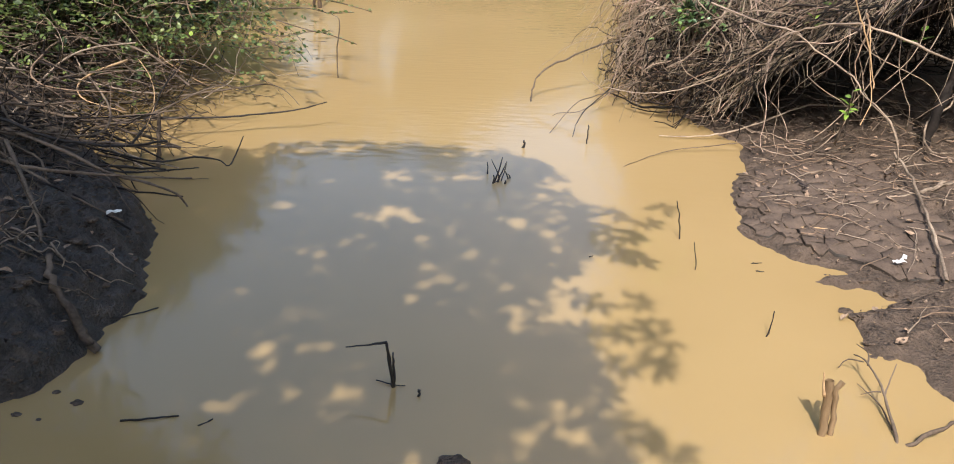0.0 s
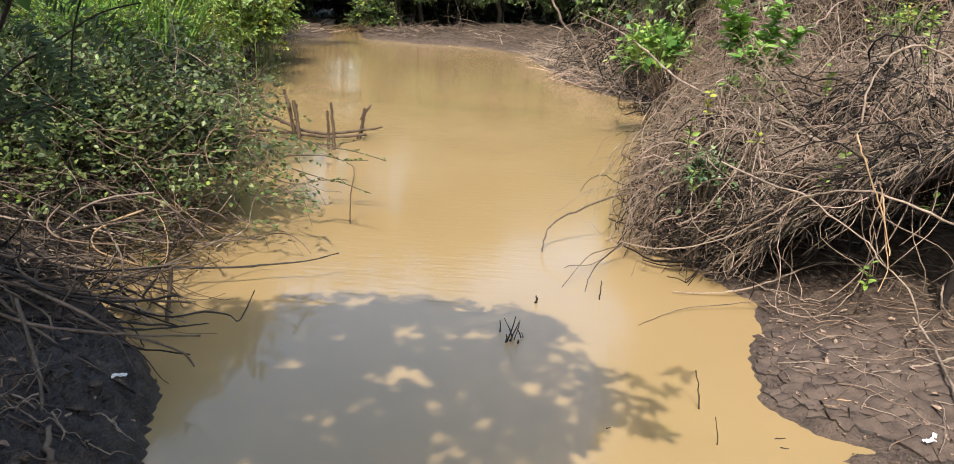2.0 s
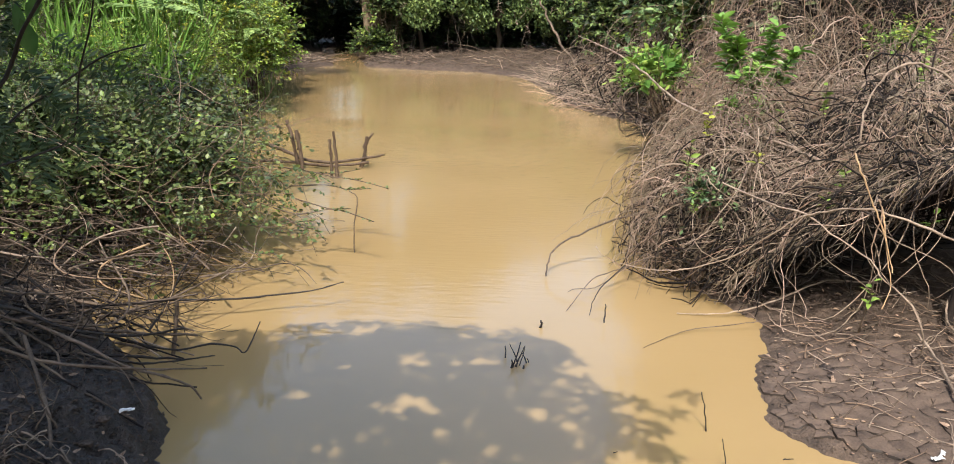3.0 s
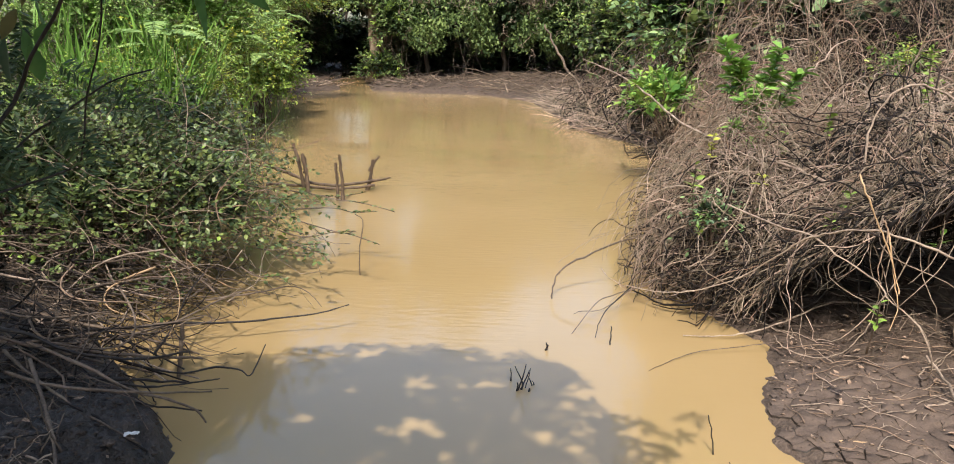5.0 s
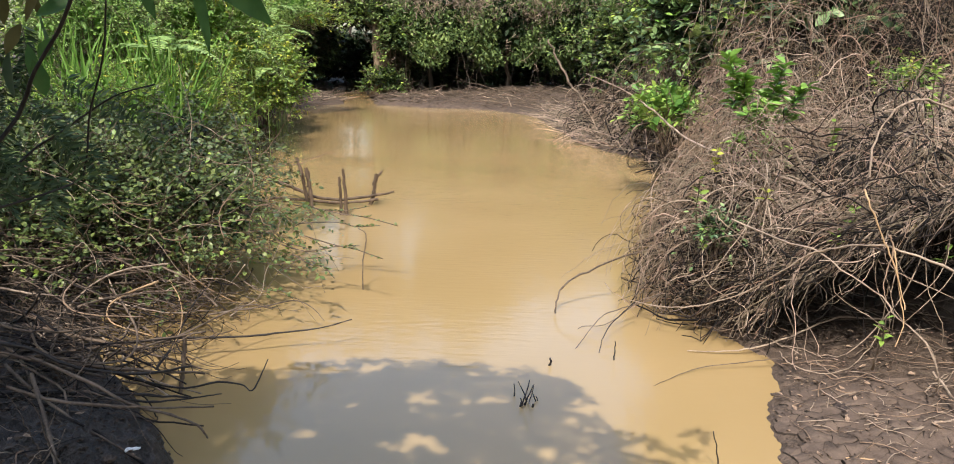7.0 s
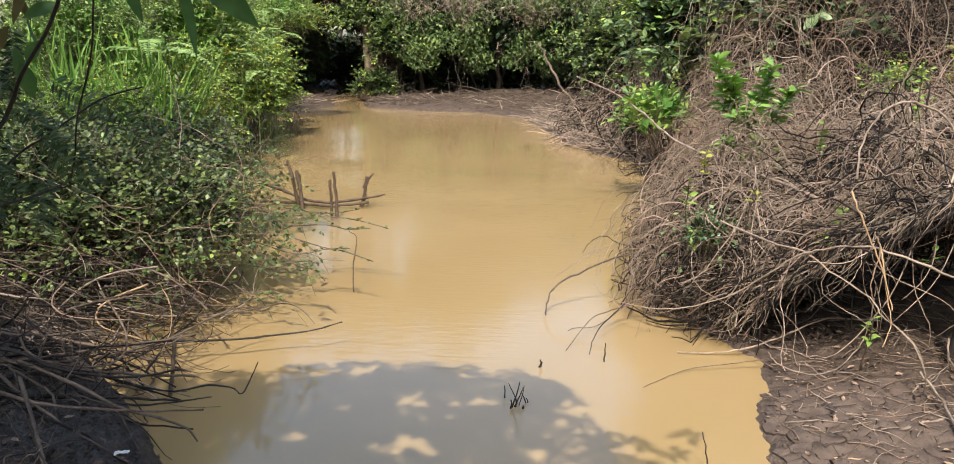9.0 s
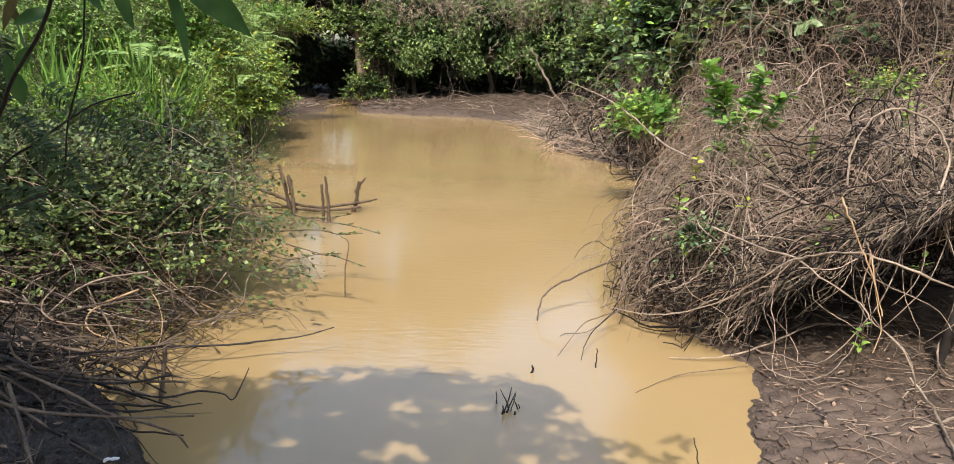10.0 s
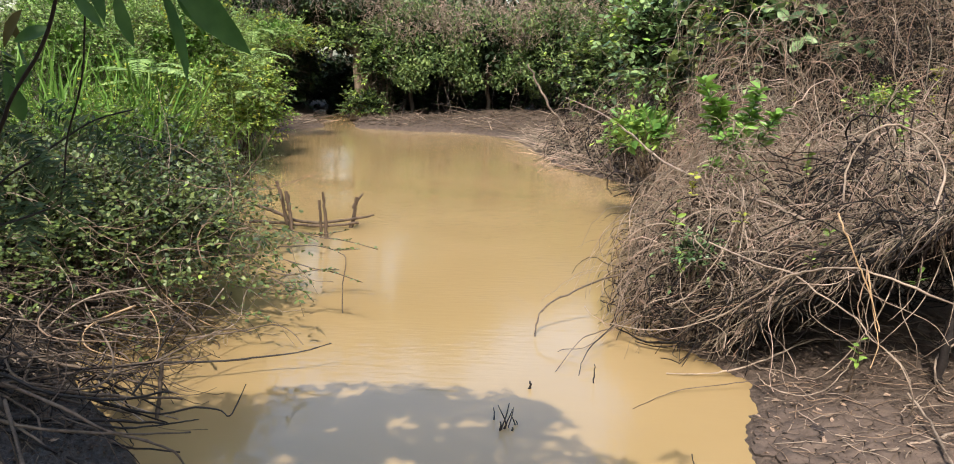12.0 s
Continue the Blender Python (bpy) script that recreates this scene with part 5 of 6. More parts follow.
for k, (b0, t0, r) in enumerate([((1.084, 3.589), (1.044, 3.589, 0.197), 0.004), ((1.09, 3.284), (1.064, 3.284, 0.134), 0.003), ((1.244, 2.753), (1.252, 2.753, 0.115), 0.0035), ((0.386, 4.78), (0.386, 4.78, 0.051), 0.008), ((0.783, 4.906), (0.782, 4.906, 0.122), 0.005), ((-0.061, 2.298), (-0.063, 2.298, 0.024), 0.006)]):
    stick("dead_stalk", "thin dark dead stalk standing in the water", "stalk", [(b0[0], b0[1], -0.06), (b0[0], b0[1], 0), ((b0[0] + t0[0]) / 2 + 0.004, b0[1], t0[2] * 0.5), t0], r, r * 0.6, DARK_STICK, 180 + k, "dead stalks in the water", 10, 6)

twig = thing("dead_branch", "forked dead branch lying half in the water", "branch", at=(1.48, 2.152, 0.0))
WO = np.array(twig.location)
branch_stem = part("branch_stem", rod([(1.474, 2.13, -0.03), (1.479, 2.152, 0.0), (1.489, 2.278, 0.05), (1.5, 2.365, 0.07), (1.499, 2.49, 0.08), (1.49, 2.56, 0.06)], 0.0065, 0.002, 18, 7, seed=190, origin=WO), STICK, twig, smooth=True)
for k, pts in enumerate([[(1.492, 2.314, 0.06), (1.53, 2.37, 0.08), (1.575, 2.434, 0.11)], [(1.492, 2.337, 0.06), (1.47, 2.35, 0.05), (1.44, 2.361, 0.03)], [(1.499, 2.47, 0.075), (1.52, 2.53, 0.09), (1.51, 2.6, 0.08)], [(1.497, 2.50, 0.07), (1.46, 2.54, 0.05), (1.43, 2.53, 0.02)], [(1.482, 2.2, 0.01), (1.49, 2.32, 0.02), (1.47, 2.45, 0.01)]]):
    part("twig", rod(pts, 0.0035, 0.0015, 10, 5, seed=191 + k, origin=WO), STICK, branch_stem)
stick("dead_branch", "short thick dead branch lying on the water's edge", "branch", [(1.505, 2.135, -0.02), (1.513, 2.139, 0.0), (1.593, 2.154, 0.05), (1.66, 2.169, 0.08), (1.75, 2.2, 0.1)], 0.008, 0.005, STICK, 197)
stick("floating_twig", "dark rough twig floating on the water", "twig", [(-0.979, 2.108, 0.002), (-0.894, 2.119, 0.005), (-0.808, 2.143, 0.002)], 0.004, 0.0025, DARK_STICK, 198, "floating twigs", 12)
stick("floating_twig", "short dark twig floating on the water", "twig", [(-0.735, 2.099, 0.001), (-0.698, 2.134, 0.002)], 0.003, 0.002, DARK_STICK, 199, "floating twigs", 6)
for k, (x, y, th, L) in enumerate([(1.36, 3.36, 0.2, 0.05), (1.36, 3.29, -0.1, 0.035), (0.627, 3.366, 0.2, 0.02)]):
    stick("floating_twig", "short dark twig floating on the water", "twig", [(x, y, 0.002), (x + math.cos(th) * L, y + math.sin(th) * L, 0.003)], 0.0028, 0.0015, DARK_STICK, 205 + k, "floating twigs", 6)


def lump(name, label, category, at, size, material, seed, group=""):
    bm = bmesh.new()
    bmesh.ops.create_icosphere(bm, subdivisions=3, radius=1)
    for v in bm.verts:
        k = 1 + 0.35 * noise.noise(v.co * 1.6 + Vector((seed, 0, 0))) + 0.15 * noise.noise(v.co * 5 + Vector((0, seed, 0)))
        v.co = Vector((v.co.x * size[0], v.co.y * size[1], v.co.z * size[2])) * k
    me = bpy.data.meshes.new(name)
    bm.to_mesh(me)
    bm.free()
    me.materials.append(material)
    me.polygons.foreach_set("use_smooth", np.ones(len(me.polygons), bool))
    ob = new(name, me)
    ob.location = at
    return tagged(ob, label, category, group)


for k, (x, y, s) in enumerate([(0.067, 1.975, 0.035), (-1.15, 2.19, 0.015), (-1.24, 2.24, 0.011), (-1.31, 2.12, 0.012), (-1.23, 2.10, 0.007)]):
    lump("mud_clod", "dark wet clod of mud rising from the shallow water", "mud", (x, y, 0.0), (s * 1.3, s, s * 0.5), MUD, 10 + k, "clods in the shallows")
q = np.random.default_rng(55)
for k in range(40):
    x, y = q.uniform(-2.0, -1.28), q.uniform(2.3, 3.6)
    z = float(land(np.array(x), np.array(y)))
    if z < 0.05:
        continue
    s = q.uniform(0.008, 0.026)
    lump("mud_clod", "dark lump of mud on the shaded bank", "mud", (x, y, z - s * 0.1), (s * 1.3, s, s * 0.55), MUD, 30 + k, "clods on the bank")


for k in range(30):
    x, y = q.uniform(1.5, 2.1), q.uniform(2.4, 3.3)
    z = float(land(np.array(x), np.array(y)))
    if z < -0.02:
        continue
    s = q.uniform(0.008, 0.028)
    lump("mud_clod", "brown lump of drying mud at the water's edge", "mud", (x, y, max(z, 0.0) - s * 0.1), (s * 1.4, s, s * 0.5), MUD, 90 + k, "clods at the water's edge")


# ---- scraps, leaves and twigs on the mud ----
def film_scrap(at, size, turn, seed):
    bm = bmesh.new()
    bmesh.ops.create_grid(bm, x_segments=9, y_segments=6, size=1)
    for v in bm.verts:
        w = 0.25 * noise.noise(Vector((v.co.x * 2, v.co.y * 2, seed)))
        v.co = Vector((v.co.x * size * (1 + w), v.co.y * size * 0.45 * (1 - w) + 0.3 * size * w, size * (0.18 + 0.45 * noise.noise(Vector((v.co.x * 1.7, v.co.y * 1.7, seed + 9))))))
    bmesh.ops.solidify(bm, geom=bm.faces[:], thickness=0.0015)
    me = bpy.data.meshes.new("plastic_scrap")
    bm.to_mesh(me)
    bm.free()
    me.materials.append(WHITE)
    ob = new("plastic_scrap", me)
    ob.matrix_basis = pose(*at, 0, 0, turn)
    return tagged(ob, "crumpled white plastic scrap lying on the mud", "litter", "plastic scraps")


film_scrap((-1.397, 3.168, 0.22), 0.028, 10, 3)
film_scrap((1.981, 3.292, 0.075), 0.029, 20, 5)
film_scrap((2.02, 3.33, 0.08), 0.02, 60, 6)


def dead_leaf(seed):
    a = Acc()
    r = np.random.default_rng(seed)
    ts, ws = np.linspace(0, 1, 8), np.array([0.03, 0.5, 0.85, 1, 0.92, 0.7, 0.38, 0.02])
    v = []
    curl, roll_ = r.uniform(0.1, 0.5), r.uniform(0.2, 0.9)
    for t, w in zip(ts, ws):
        for s in (-1, -0.5, 0, 0.5, 1):
            v.append((t - 0.5, s * w * 0.23, 0.04 + curl * (t - 0.5) ** 2 * 1.2 + roll_ * (s * w) ** 2 * 0.22 + r.normal(0, 0.012)))
    f = [[i * 5 + j, i * 5 + j + 1, i * 5 + j + 6, i * 5 + j + 5] for i in range(7) for j in range(4)]
    a.add(v, f)
    ob = new("dead_leaf", a.mesh("dead_leaf", LITTER, True))
    return tagged(ob, "curled dry brown leaf lying on the mud", "leaf", "dead leaves on the mud")


q = np.random.default_rng(66)
kinds = [dead_leaf(k) for k in range(4)]
done = 0
SPOTS = [(1.733, 2.703, 0.07), (1.60, 2.90, 0.05), (2.16, 3.57, 0.07), (2.1, 3.35, 0.08), (2.2, 3.9, 0.07), (-1.55, 2.6, 0.07), (-1.33, 2.95, 0.05), (-1.45, 2.85, 0.04), (2.05, 3.45, 0.06), (1.9, 3.0, 0.05)]
while done < 190:
    if done < len(SPOTS):
        x, y, s = SPOTS[done]
    else:
        x, y, s = q.uniform(1.5, 3.1), q.uniform(2.6, 5.4) if done < 110 else q.uniform(3.9, 5.3), q.uniform(0.018, 0.055)
    z = float(land(np.array(x), np.array(y)))
    if z < 0.012 and done >= len(SPOTS):
        continue
    m = pose(x, y, max(z, 0.0) + 0.012, q.normal(0, 14), q.normal(0, 14), q.uniform(0, 360)) @ Matrix.Diagonal((s, s, s, 1))
    if done < 4:
        kinds[done].matrix_basis = m
    else:
        src = kinds[done % 4]
        c = src.copy()
        scene.collection.objects.link(c)
        c.matrix_basis = m
    done += 1

for k in range(200):
    x, y = q.uniform(1.55, 3.0), q.uniform(2.7, 5.2) if k < 60 or k > 125 else q.uniform(3.8, 5.2)
    th, L = q.normal(0.1, 0.9), q.uniform(0.08, 0.38)
    pts = []
    for u in (0, 0.35, 0.7, 1):
        px, py = x + math.cos(th) * L * u + q.normal(0, 0.012), y + math.sin(th) * L * u + q.normal(0, 0.012)
        pts.append((px, py, max(float(land(np.array(px), np.array(py))), 0.0) + 0.014 + 0.02 * q.uniform(0, 1)))
    if min(p[2] for p in pts) < 0.03:
        continue
    stick("twig", "thin dry twig lying on the mud", "twig", pts, q.uniform(0.0015, 0.0044), 0.001, (VINE, VINE_RED, STICK)[k % 3], 1500 + k, "twigs on the mud", 9, 5)


for k in range(34):
    x, y = q.uniform(-2.1, -1.3), q.uniform(2.3, 3.6)
    th, L = q.normal(0.3, 1.0), q.uniform(0.06, 0.28)
    pts = []
    for u in (0, 0.35, 0.7, 1):
        px, py = x + math.cos(th) * L * u + q.normal(0, 0.01), y + math.sin(th) * L * u + q.normal(0, 0.01)
        pts.append((px, py, max(float(land(np.array(px), np.array(py))), 0.0) + 0.014 + 0.02 * q.uniform(0, 1)))
    if min(p[2] for p in pts) < 0.04:
        continue
    stick("twig", "thin dead twig lying on the shaded mud", "twig", pts, q.uniform(0.0015, 0.004), 0.0012, (STICK, DARK_STICK, VINE)[k % 3], 560 + k, "twigs on the shaded mud", 9, 5)
for k in range(18):
    x, y, s = q.uniform(-1.95, -1.28), q.uniform(2.35, 3.5), q.uniform(0.02, 0.05)
    z = float(land(np.array(x), np.array(y)))
    if z < 0.04:
        continue
    c = kinds[k % 4].copy()
    scene.collection.objects.link(c)
    c.matrix_basis = pose(x, y, z + 0.012, q.normal(0, 14), q.normal(0, 14), q.uniform(0, 360)) @ Matrix.Diagonal((s, s, s, 1))


# ---- crumbs of mud and chips of bark strewn over the banks ----
def crumbs(label, x0, x1, y0, y1, n, low, high, material, seed):
    r = np.random.default_rng(seed)
    t = thing("ground_litter", label, "litter", "fine litter on the banks", at=((x0 + x1) / 2, (y0 + y1) / 2, 0.03))
    p = np.stack([r.uniform(x0, x1, n), r.uniform(y0, y1, n)], 1)
    p = p[waves(p[:, 0], p[:, 1], 7.0, seed) > r.uniform(-1.0, 0.6, n)]
    z = land(p[:, 0], p[:, 1])
    p, z = p[z > 0.012], z[z > 0.012]
    n = len(p)
    s = r.uniform(low, high, n)[:, None, None] * np.array([1.0, r.uniform(0.5, 0.9), 0.5])
    s = s * r.uniform(0.6, 1.4, (n, 1, 3))
    base = np.array([[1, 0, 0.1], [0.2, 1, -0.1], [-1, 0.15, 0.1], [-0.1, -1, 0], [0.1, 0.05, 0.9]])
    th = r.uniform(0, 2 * np.pi, n)
    v = base[None] * s + r.normal(0, 0.15, (n, 5, 3)) * s
    x = v[:, :, 0] * np.cos(th)[:, None] - v[:, :, 1] * np.sin(th)[:, None]
    y = v[:, :, 0] * np.sin(th)[:, None] + v[:, :, 1] * np.cos(th)[:, None]
    v = np.stack([x, y, v[:, :, 2]], -1) + np.concatenate([p, z[:, None] + (0.015 if x0 > 0 else 0.004)], 1)[:, None] - np.array(t.location)
    o = np.arange(n)[:, None] * 5
    a = Acc()
    a.add(v, np.concatenate([o + [0, 1, 4], o + [1, 2, 4], o + [2, 3, 4], o + [3, 0, 4], o + [1, 0, 3], o + [3, 2, 1]]))
    part("crumb_growth", a, material, t, kind="stuff")


crumbs("crumbs of brown mud strewn over the drying bank", 1.4, 3.2, 2.2, 5.3, 6500, 0.003, 0.010, MUD_PLATE, 401)
crumbs("pale chips of bark and leaf on the mud", 1.5, 3.3, 2.6, 5.4, 900, 0.004, 0.012, LITTER, 402)
crumbs("dark crumbs of wet mud on the shaded bank", -2.3, -1.2, 2.0, 3.9, 3800, 0.004, 0.013, MUD, 403)
crumbs("rotten bits of leaf on the shaded bank", -2.3, -1.2, 2.0, 3.9, 500, 0.005, 0.014, STICK, 404)


# ---- leafy sprigs and broad-leaved plants among the dry vines ----
def sprig(label, foot, top, n, size, material, seed, name="leafy_sprig", width=0.4, group="green sprigs in the thicket"):
    r = np.random.default_rng(seed)
    t = thing(name, label, "plant", group, at=foot)
    o = np.array(foot)
    f, e = np.array(foot), np.array(top)
    path = [f, f * 0.6 + e * 0.4 + r.normal(0, 0.03, 3), f * 0.3 + e * 0.7 + r.normal(0, 0.02, 3), e]
    stem = part("stem", rod(path, 0.005, 0.003, 12, 5, seed=seed, origin=o), STICK, t)
    k = n
    u = r.uniform(0.45, 1.0, k)
    p = smooth_path(path, 40)[(u * 39).astype(int)]
    ang = np.arange(k) * 2.4
    w = np.stack([np.cos(ang), np.sin(ang), r.uniform(-0.1, 0.9, k)], 1)
    for i in range(k):
        a = Acc()
        leaves(a, [p[i] - o], [w[i]], size * r.uniform(0.6, 1.15), width, 0.18, 0.18, "leaf")
        part("leaf", a, material, stem)
    return t


for k, (f, e, n) in enumerate([((2.35, 7.5, 0.9), (2.309, 7.25, 1.20), 20), ((2.4, 7.6, 0.9), (2.419, 7.3, 1.47), 34), ((2.4, 7.6, 1.0), (2.325, 7.35, 1.66), 30), ((2.45, 7.6, 1.0), (2.477, 7.35, 1.76), 30), ((2.4, 7.6, 1.0), (2.254, 7.35, 1.80), 26), ((2.45, 7.6, 1.0), (2.56, 7.3, 1.60), 24), ((2.35, 7.5, 0.7), (2.36, 7.25, 1.05), 14), ((2.4, 7.5, 0.7), (2.45, 7.25, 1.2), 18)]):
    sprig("upright glossy bright green broad-leaved shoot in the thicket", (f[0] - 0.36, f[1] - 0.6, f[2]), (2.0 + (e[0] - 2.4) * 2.0, e[1] - 0.85, e[2] + 0.03), int(n * 3.2), 0.12, LEAF_GLOSSY, 600 + k, "broad_leaved_shoot", 0.36, "broad-leaved shoots")
for k, (e, n, s, m) in enumerate([((2.417, 4.78, 0.968), 6, 0.07, LEAF_YELLOW), ((1.786, 3.70, 0.727), 9, 0.06, LEAF_LIGHT), ((2.147, 5.01, 1.002), 8, 0.08, LEAF_LIGHT), ((1.641, 5.14, 1.073), 7, 0.08, LEAF_YELLOW), ((1.330, 5.41, 1.055), 12, 0.07, LEAF_LIGHT), ((2.502, 4.60, 0.871), 5, 0.08, LEAF_GLOSSY), ((1.284, 5.01, 0.820), 12, 0.05, LEAF_LIGHT), ((1.985, 4.78, 0.907), 6, 0.06, LEAF_LIGHT)]):
    sprig("small yellow-green sprig growing through the dry vines", (e[0] + 0.03, e[1] + 0.12, max(0.3, e[2] - 0.3)), e, n, s * 0.95, m, 620 + k)
for k, (e, n, s, m) in enumerate([((2.696, 8.6, 2.304), 12, 0.13, LEAF_SHADE), ((3.654, 8.9, 2.575), 12, 0.12, LEAF_SHADE), ((2.834, 8.7, 2.46), 9, 0.12, LEAF_BROAD), ((3.503, 8.5, 2.12), 14, 0.09, LEAF_SHADE), ((2.451, 8.3, 2.027), 14, 0.08, LEAF_OLIVE), ((1.868, 6.3, 1.461), 10, 0.11, LEAF_GLOSSY), ((4.071, 7.6, 1.991), 14, 0.09, LEAF_YELLOW), ((2.981, 8.0, 1.79), 6, 0.05, LEAF_YELLOW), ((1.899, 9.6, 1.312), 10, 0.08, LEAF_LIGHT), ((1.934, 8.4, 1.422), 8, 0.07, LEAF_GLOSSY)]):
    sprig("leafy sprig growing out of the dry creepers", (e[0] + 0.04, e[1] + 0.25, e[2] - 0.3), e, n, s, m, 740 + k, width=0.36)
for k, (x, y, z, r, leaf, m) in enumerate([(2.6, 14.6, 0.62, 0.3, 0.09, LEAF_GLOSSY), (2.75, 12.6, 1.0, 0.5, 0.12, LEAF_LIGHT), (3.6, 17.5, 1.3, 0.8, 0.14, LEAF_LIGHT), (1.5, 5.6, 0.66, 0.16, 0.034, LEAF_BROAD), (3.6, 7.6, 1.65, 0.22, 0.045, LEAF_LIGHT), (3.3, 12.0, 1.9, 0.7, 0.16, LEAF), (2.9, 16.8, 0.5, 0.3, 0.1, LEAF_GLOSSY)]):
    shrub("small green plant growing through the dry brush", (x, y, z), (r, r, r * 0.8), 420, leaf, m, 640 + k, stems=14, name="green_plant", group="green plants in the brush", shape="leaf")
for k, (f, e, n) in enumerate([((3.45, 7.3, 0.9), (3.35, 7.05, 1.85), 46), ((3.6, 7.3, 0.9), (3.62, 7.0, 1.55), 36), ((3.0, 6.9, 0.7), (2.95, 6.75, 1.35), 26), ((2.15, 6.3, 0.6), (2.1, 6.05, 1.2), 24), ((3.9, 7.6, 1.0), (3.95, 7.3, 2.0), 30), ((2.95, 5.8, 1.1), (2.80, 5.6, 1.8), 54), ((3.2, 5.85, 1.2), (3.25, 5.65, 1.68), 24), ((2.27, 5.8, 1.0), (2.22, 5.6, 1.45), 22), ((1.6, 6.2, 0.8), (1.58, 5.95, 1.25), 22)]):
    sprig("creeper with small yellow-green leaves climbing over dry vines", f, e, n, 0.045, (LEAF_YELLOW, LEAF_LIGHT)[k % 2], 680 + k, "climbing_creeper", 0.6, "climbing creepers")
stick("water_weed_stem", "thin stem with a few leaves standing in the water", "plant", [(-0.96, 6.171, -0.05), (-0.96, 6.171, 0.0), (-0.965, 6.171, 0.2), (-0.937, 6.171, 0.424), (-1.0, 6.2, 0.47)], 0.006, 0.003, STICK, 650)
SHOOTS = [((-1.458, 6.4, 0.594), (-0.714, 6.3, 0.477)), ((-1.341, 5.9, 0.473), (-0.758, 5.8, 0.348)), ((-1.354, 5.6, 0.415), (-1.023, 5.4, 0.311))]
for k, (f, e) in enumerate([((-1.5, 5.9, 0.4), (-0.95, 5.95, 0.40)), ((-1.6, 5.6, 0.35), (-1.12, 5.48, 0.42)), ((-1.5, 6.4, 0.45), (-0.88, 6.5, 0.43)), ((-1.6, 5.3, 0.3), (-1.25, 5.2, 0.22)), ((-1.7, 6.9, 0.5), (-1.1, 7.3, 0.42))] + SHOOTS):
    sprig("thin leafy shoot reaching out over the water", f, e, 22, 0.035, LEAF, 660 + k, "leafy_shoot", 0.55, "shoots over the water")


# ---- the tree over the camera, whose shade lies on the water ----
def shade_tree():
    r = np.random.default_rng(88)
    foot = (-2.9, -3.4)
    z = float(land(np.array(foot[0]), np.array(foot[1])))
    t = thing("shade_tree", "spreading tree on the near bank that shades the water", "tree", "trees round the pond", at=(foot[0], foot[1], z))
    off = np.array(t.location)
    crown = [(-1.4, -0.35), (-2.4, 0.1), (-3.5, -0.2), (-4.7, 0.4), (-5.2, 1.5), (-4.8, 2.6), (-4.8, 3.4), (-4.6, 5.6), (-3.4, 5.9), (-2.75, 5.2), (-2.3, 4.5), (-1.9, 4.25), (-1.49, 4.47), (-1.02, 4.58), (-0.57, 4.72), (-0.21, 4.76), (-0.05, 4.64), (0.01, 4.36), (0.11, 4.59), (0.34, 4.56), (0.5, 4.45), (0.55, 4.05), (0.54, 3.63), (0.5, 3.25), (0.38, 3.06), (0.4, 2.75), (0.51, 2.63), (0.51, 2.44), (0.46, 2.25), (0.56, 2.02), (0.8, 1.6), (0.9, 1.2), (0.8, 0.6), (0.3, 0.15), (-0.6, 0.4)]
    sprays = [(1.05, 3.92), (0.90, 3.80), (0.78, 3.86), (0.66, 3.87), (0.66, 3.57), (0.75, 3.46), (0.87, 3.36), (0.58, 3.40), (0.60, 3.72), (0.82, 3.62), (0.60, 3.52), (0.70, 3.70), (0.62, 3.86), (0.56, 2.97), (0.66, 2.95), (0.75, 2.90), (0.83, 2.80), (0.85, 2.68), (0.76, 2.65), (0.70, 2.53), (0.78, 2.45), (0.68, 2.78), (0.56, 2.21), (0.65, 2.22), (0.72, 2.06), (0.61, 2.10), (0.52, 2.36), (0.78, 1.9), (0.9, 1.75)]
    gaps = [(-0.29, 3.77, 0.121), (-0.32, 4.24, 0.1), (-0.71, 4.13, 0.046), (-0.14, 3.46, 0.067), (-0.01, 3.57, 0.043), (-0.1, 3.2, 0.058), (-0.12, 2.94, 0.044), (0.12, 3.35, 0.055), (-0.63, 3.3, 0.066), (-0.55, 3.16, 0.037), (0.1, 4.28, 0.101), (0.33, 3.71, 0.101), (0.45, 3.58, 0.058), (0.25, 2.9, 0.049), (0.28, 2.77, 0.057), (0.42, 2.93, 0.064), (-0.57, 2.5, 0.085), (-0.28, 2.3, 0.054), (-0.49, 2.3, 0.038), (-0.68, 2.2, 0.025), (0.38, 2.13, 0.052), (0.28, 2.11, 0.043), (0.28, 2.29, 0.031), (-0.83, 3.78, 0.068), (-0.47, 3.4, 0.034), (-0.46, 3.72, 0.045), (-0.41, 2.57, 0.023), (0.5, 4.33, 0.048), (0.52, 3.52, 0.052)]
    fine = []
    for x, y, rad in gaps:
        k = 2 + int(rad * 60)
        fine += [(x + r.normal(0, rad * 0.55) * (k > 1), y + r.normal(0, rad * 0.4) * (k > 1), max(0.027, rad * r.uniform(0.3, 0.45))) for _ in range(k)]
    gaps = fine + [(r.uniform(-0.9, 0.5), r.uniform(2.7, 4.6), r.uniform(0.022, 0.034)) for _ in range(64)]
    s = np.array(TO_SUN) / TO_SUN.z
    c = np.stack([r.uniform(-5.3, 0.95, 26000), r.uniform(-0.4, 6.0, 26000)], 1)
    c = c[inside(crown, c[:, 0], c[:, 1])][:9600]
    n = len(c)
    h = r.uniform(3.2, 5.0, n)
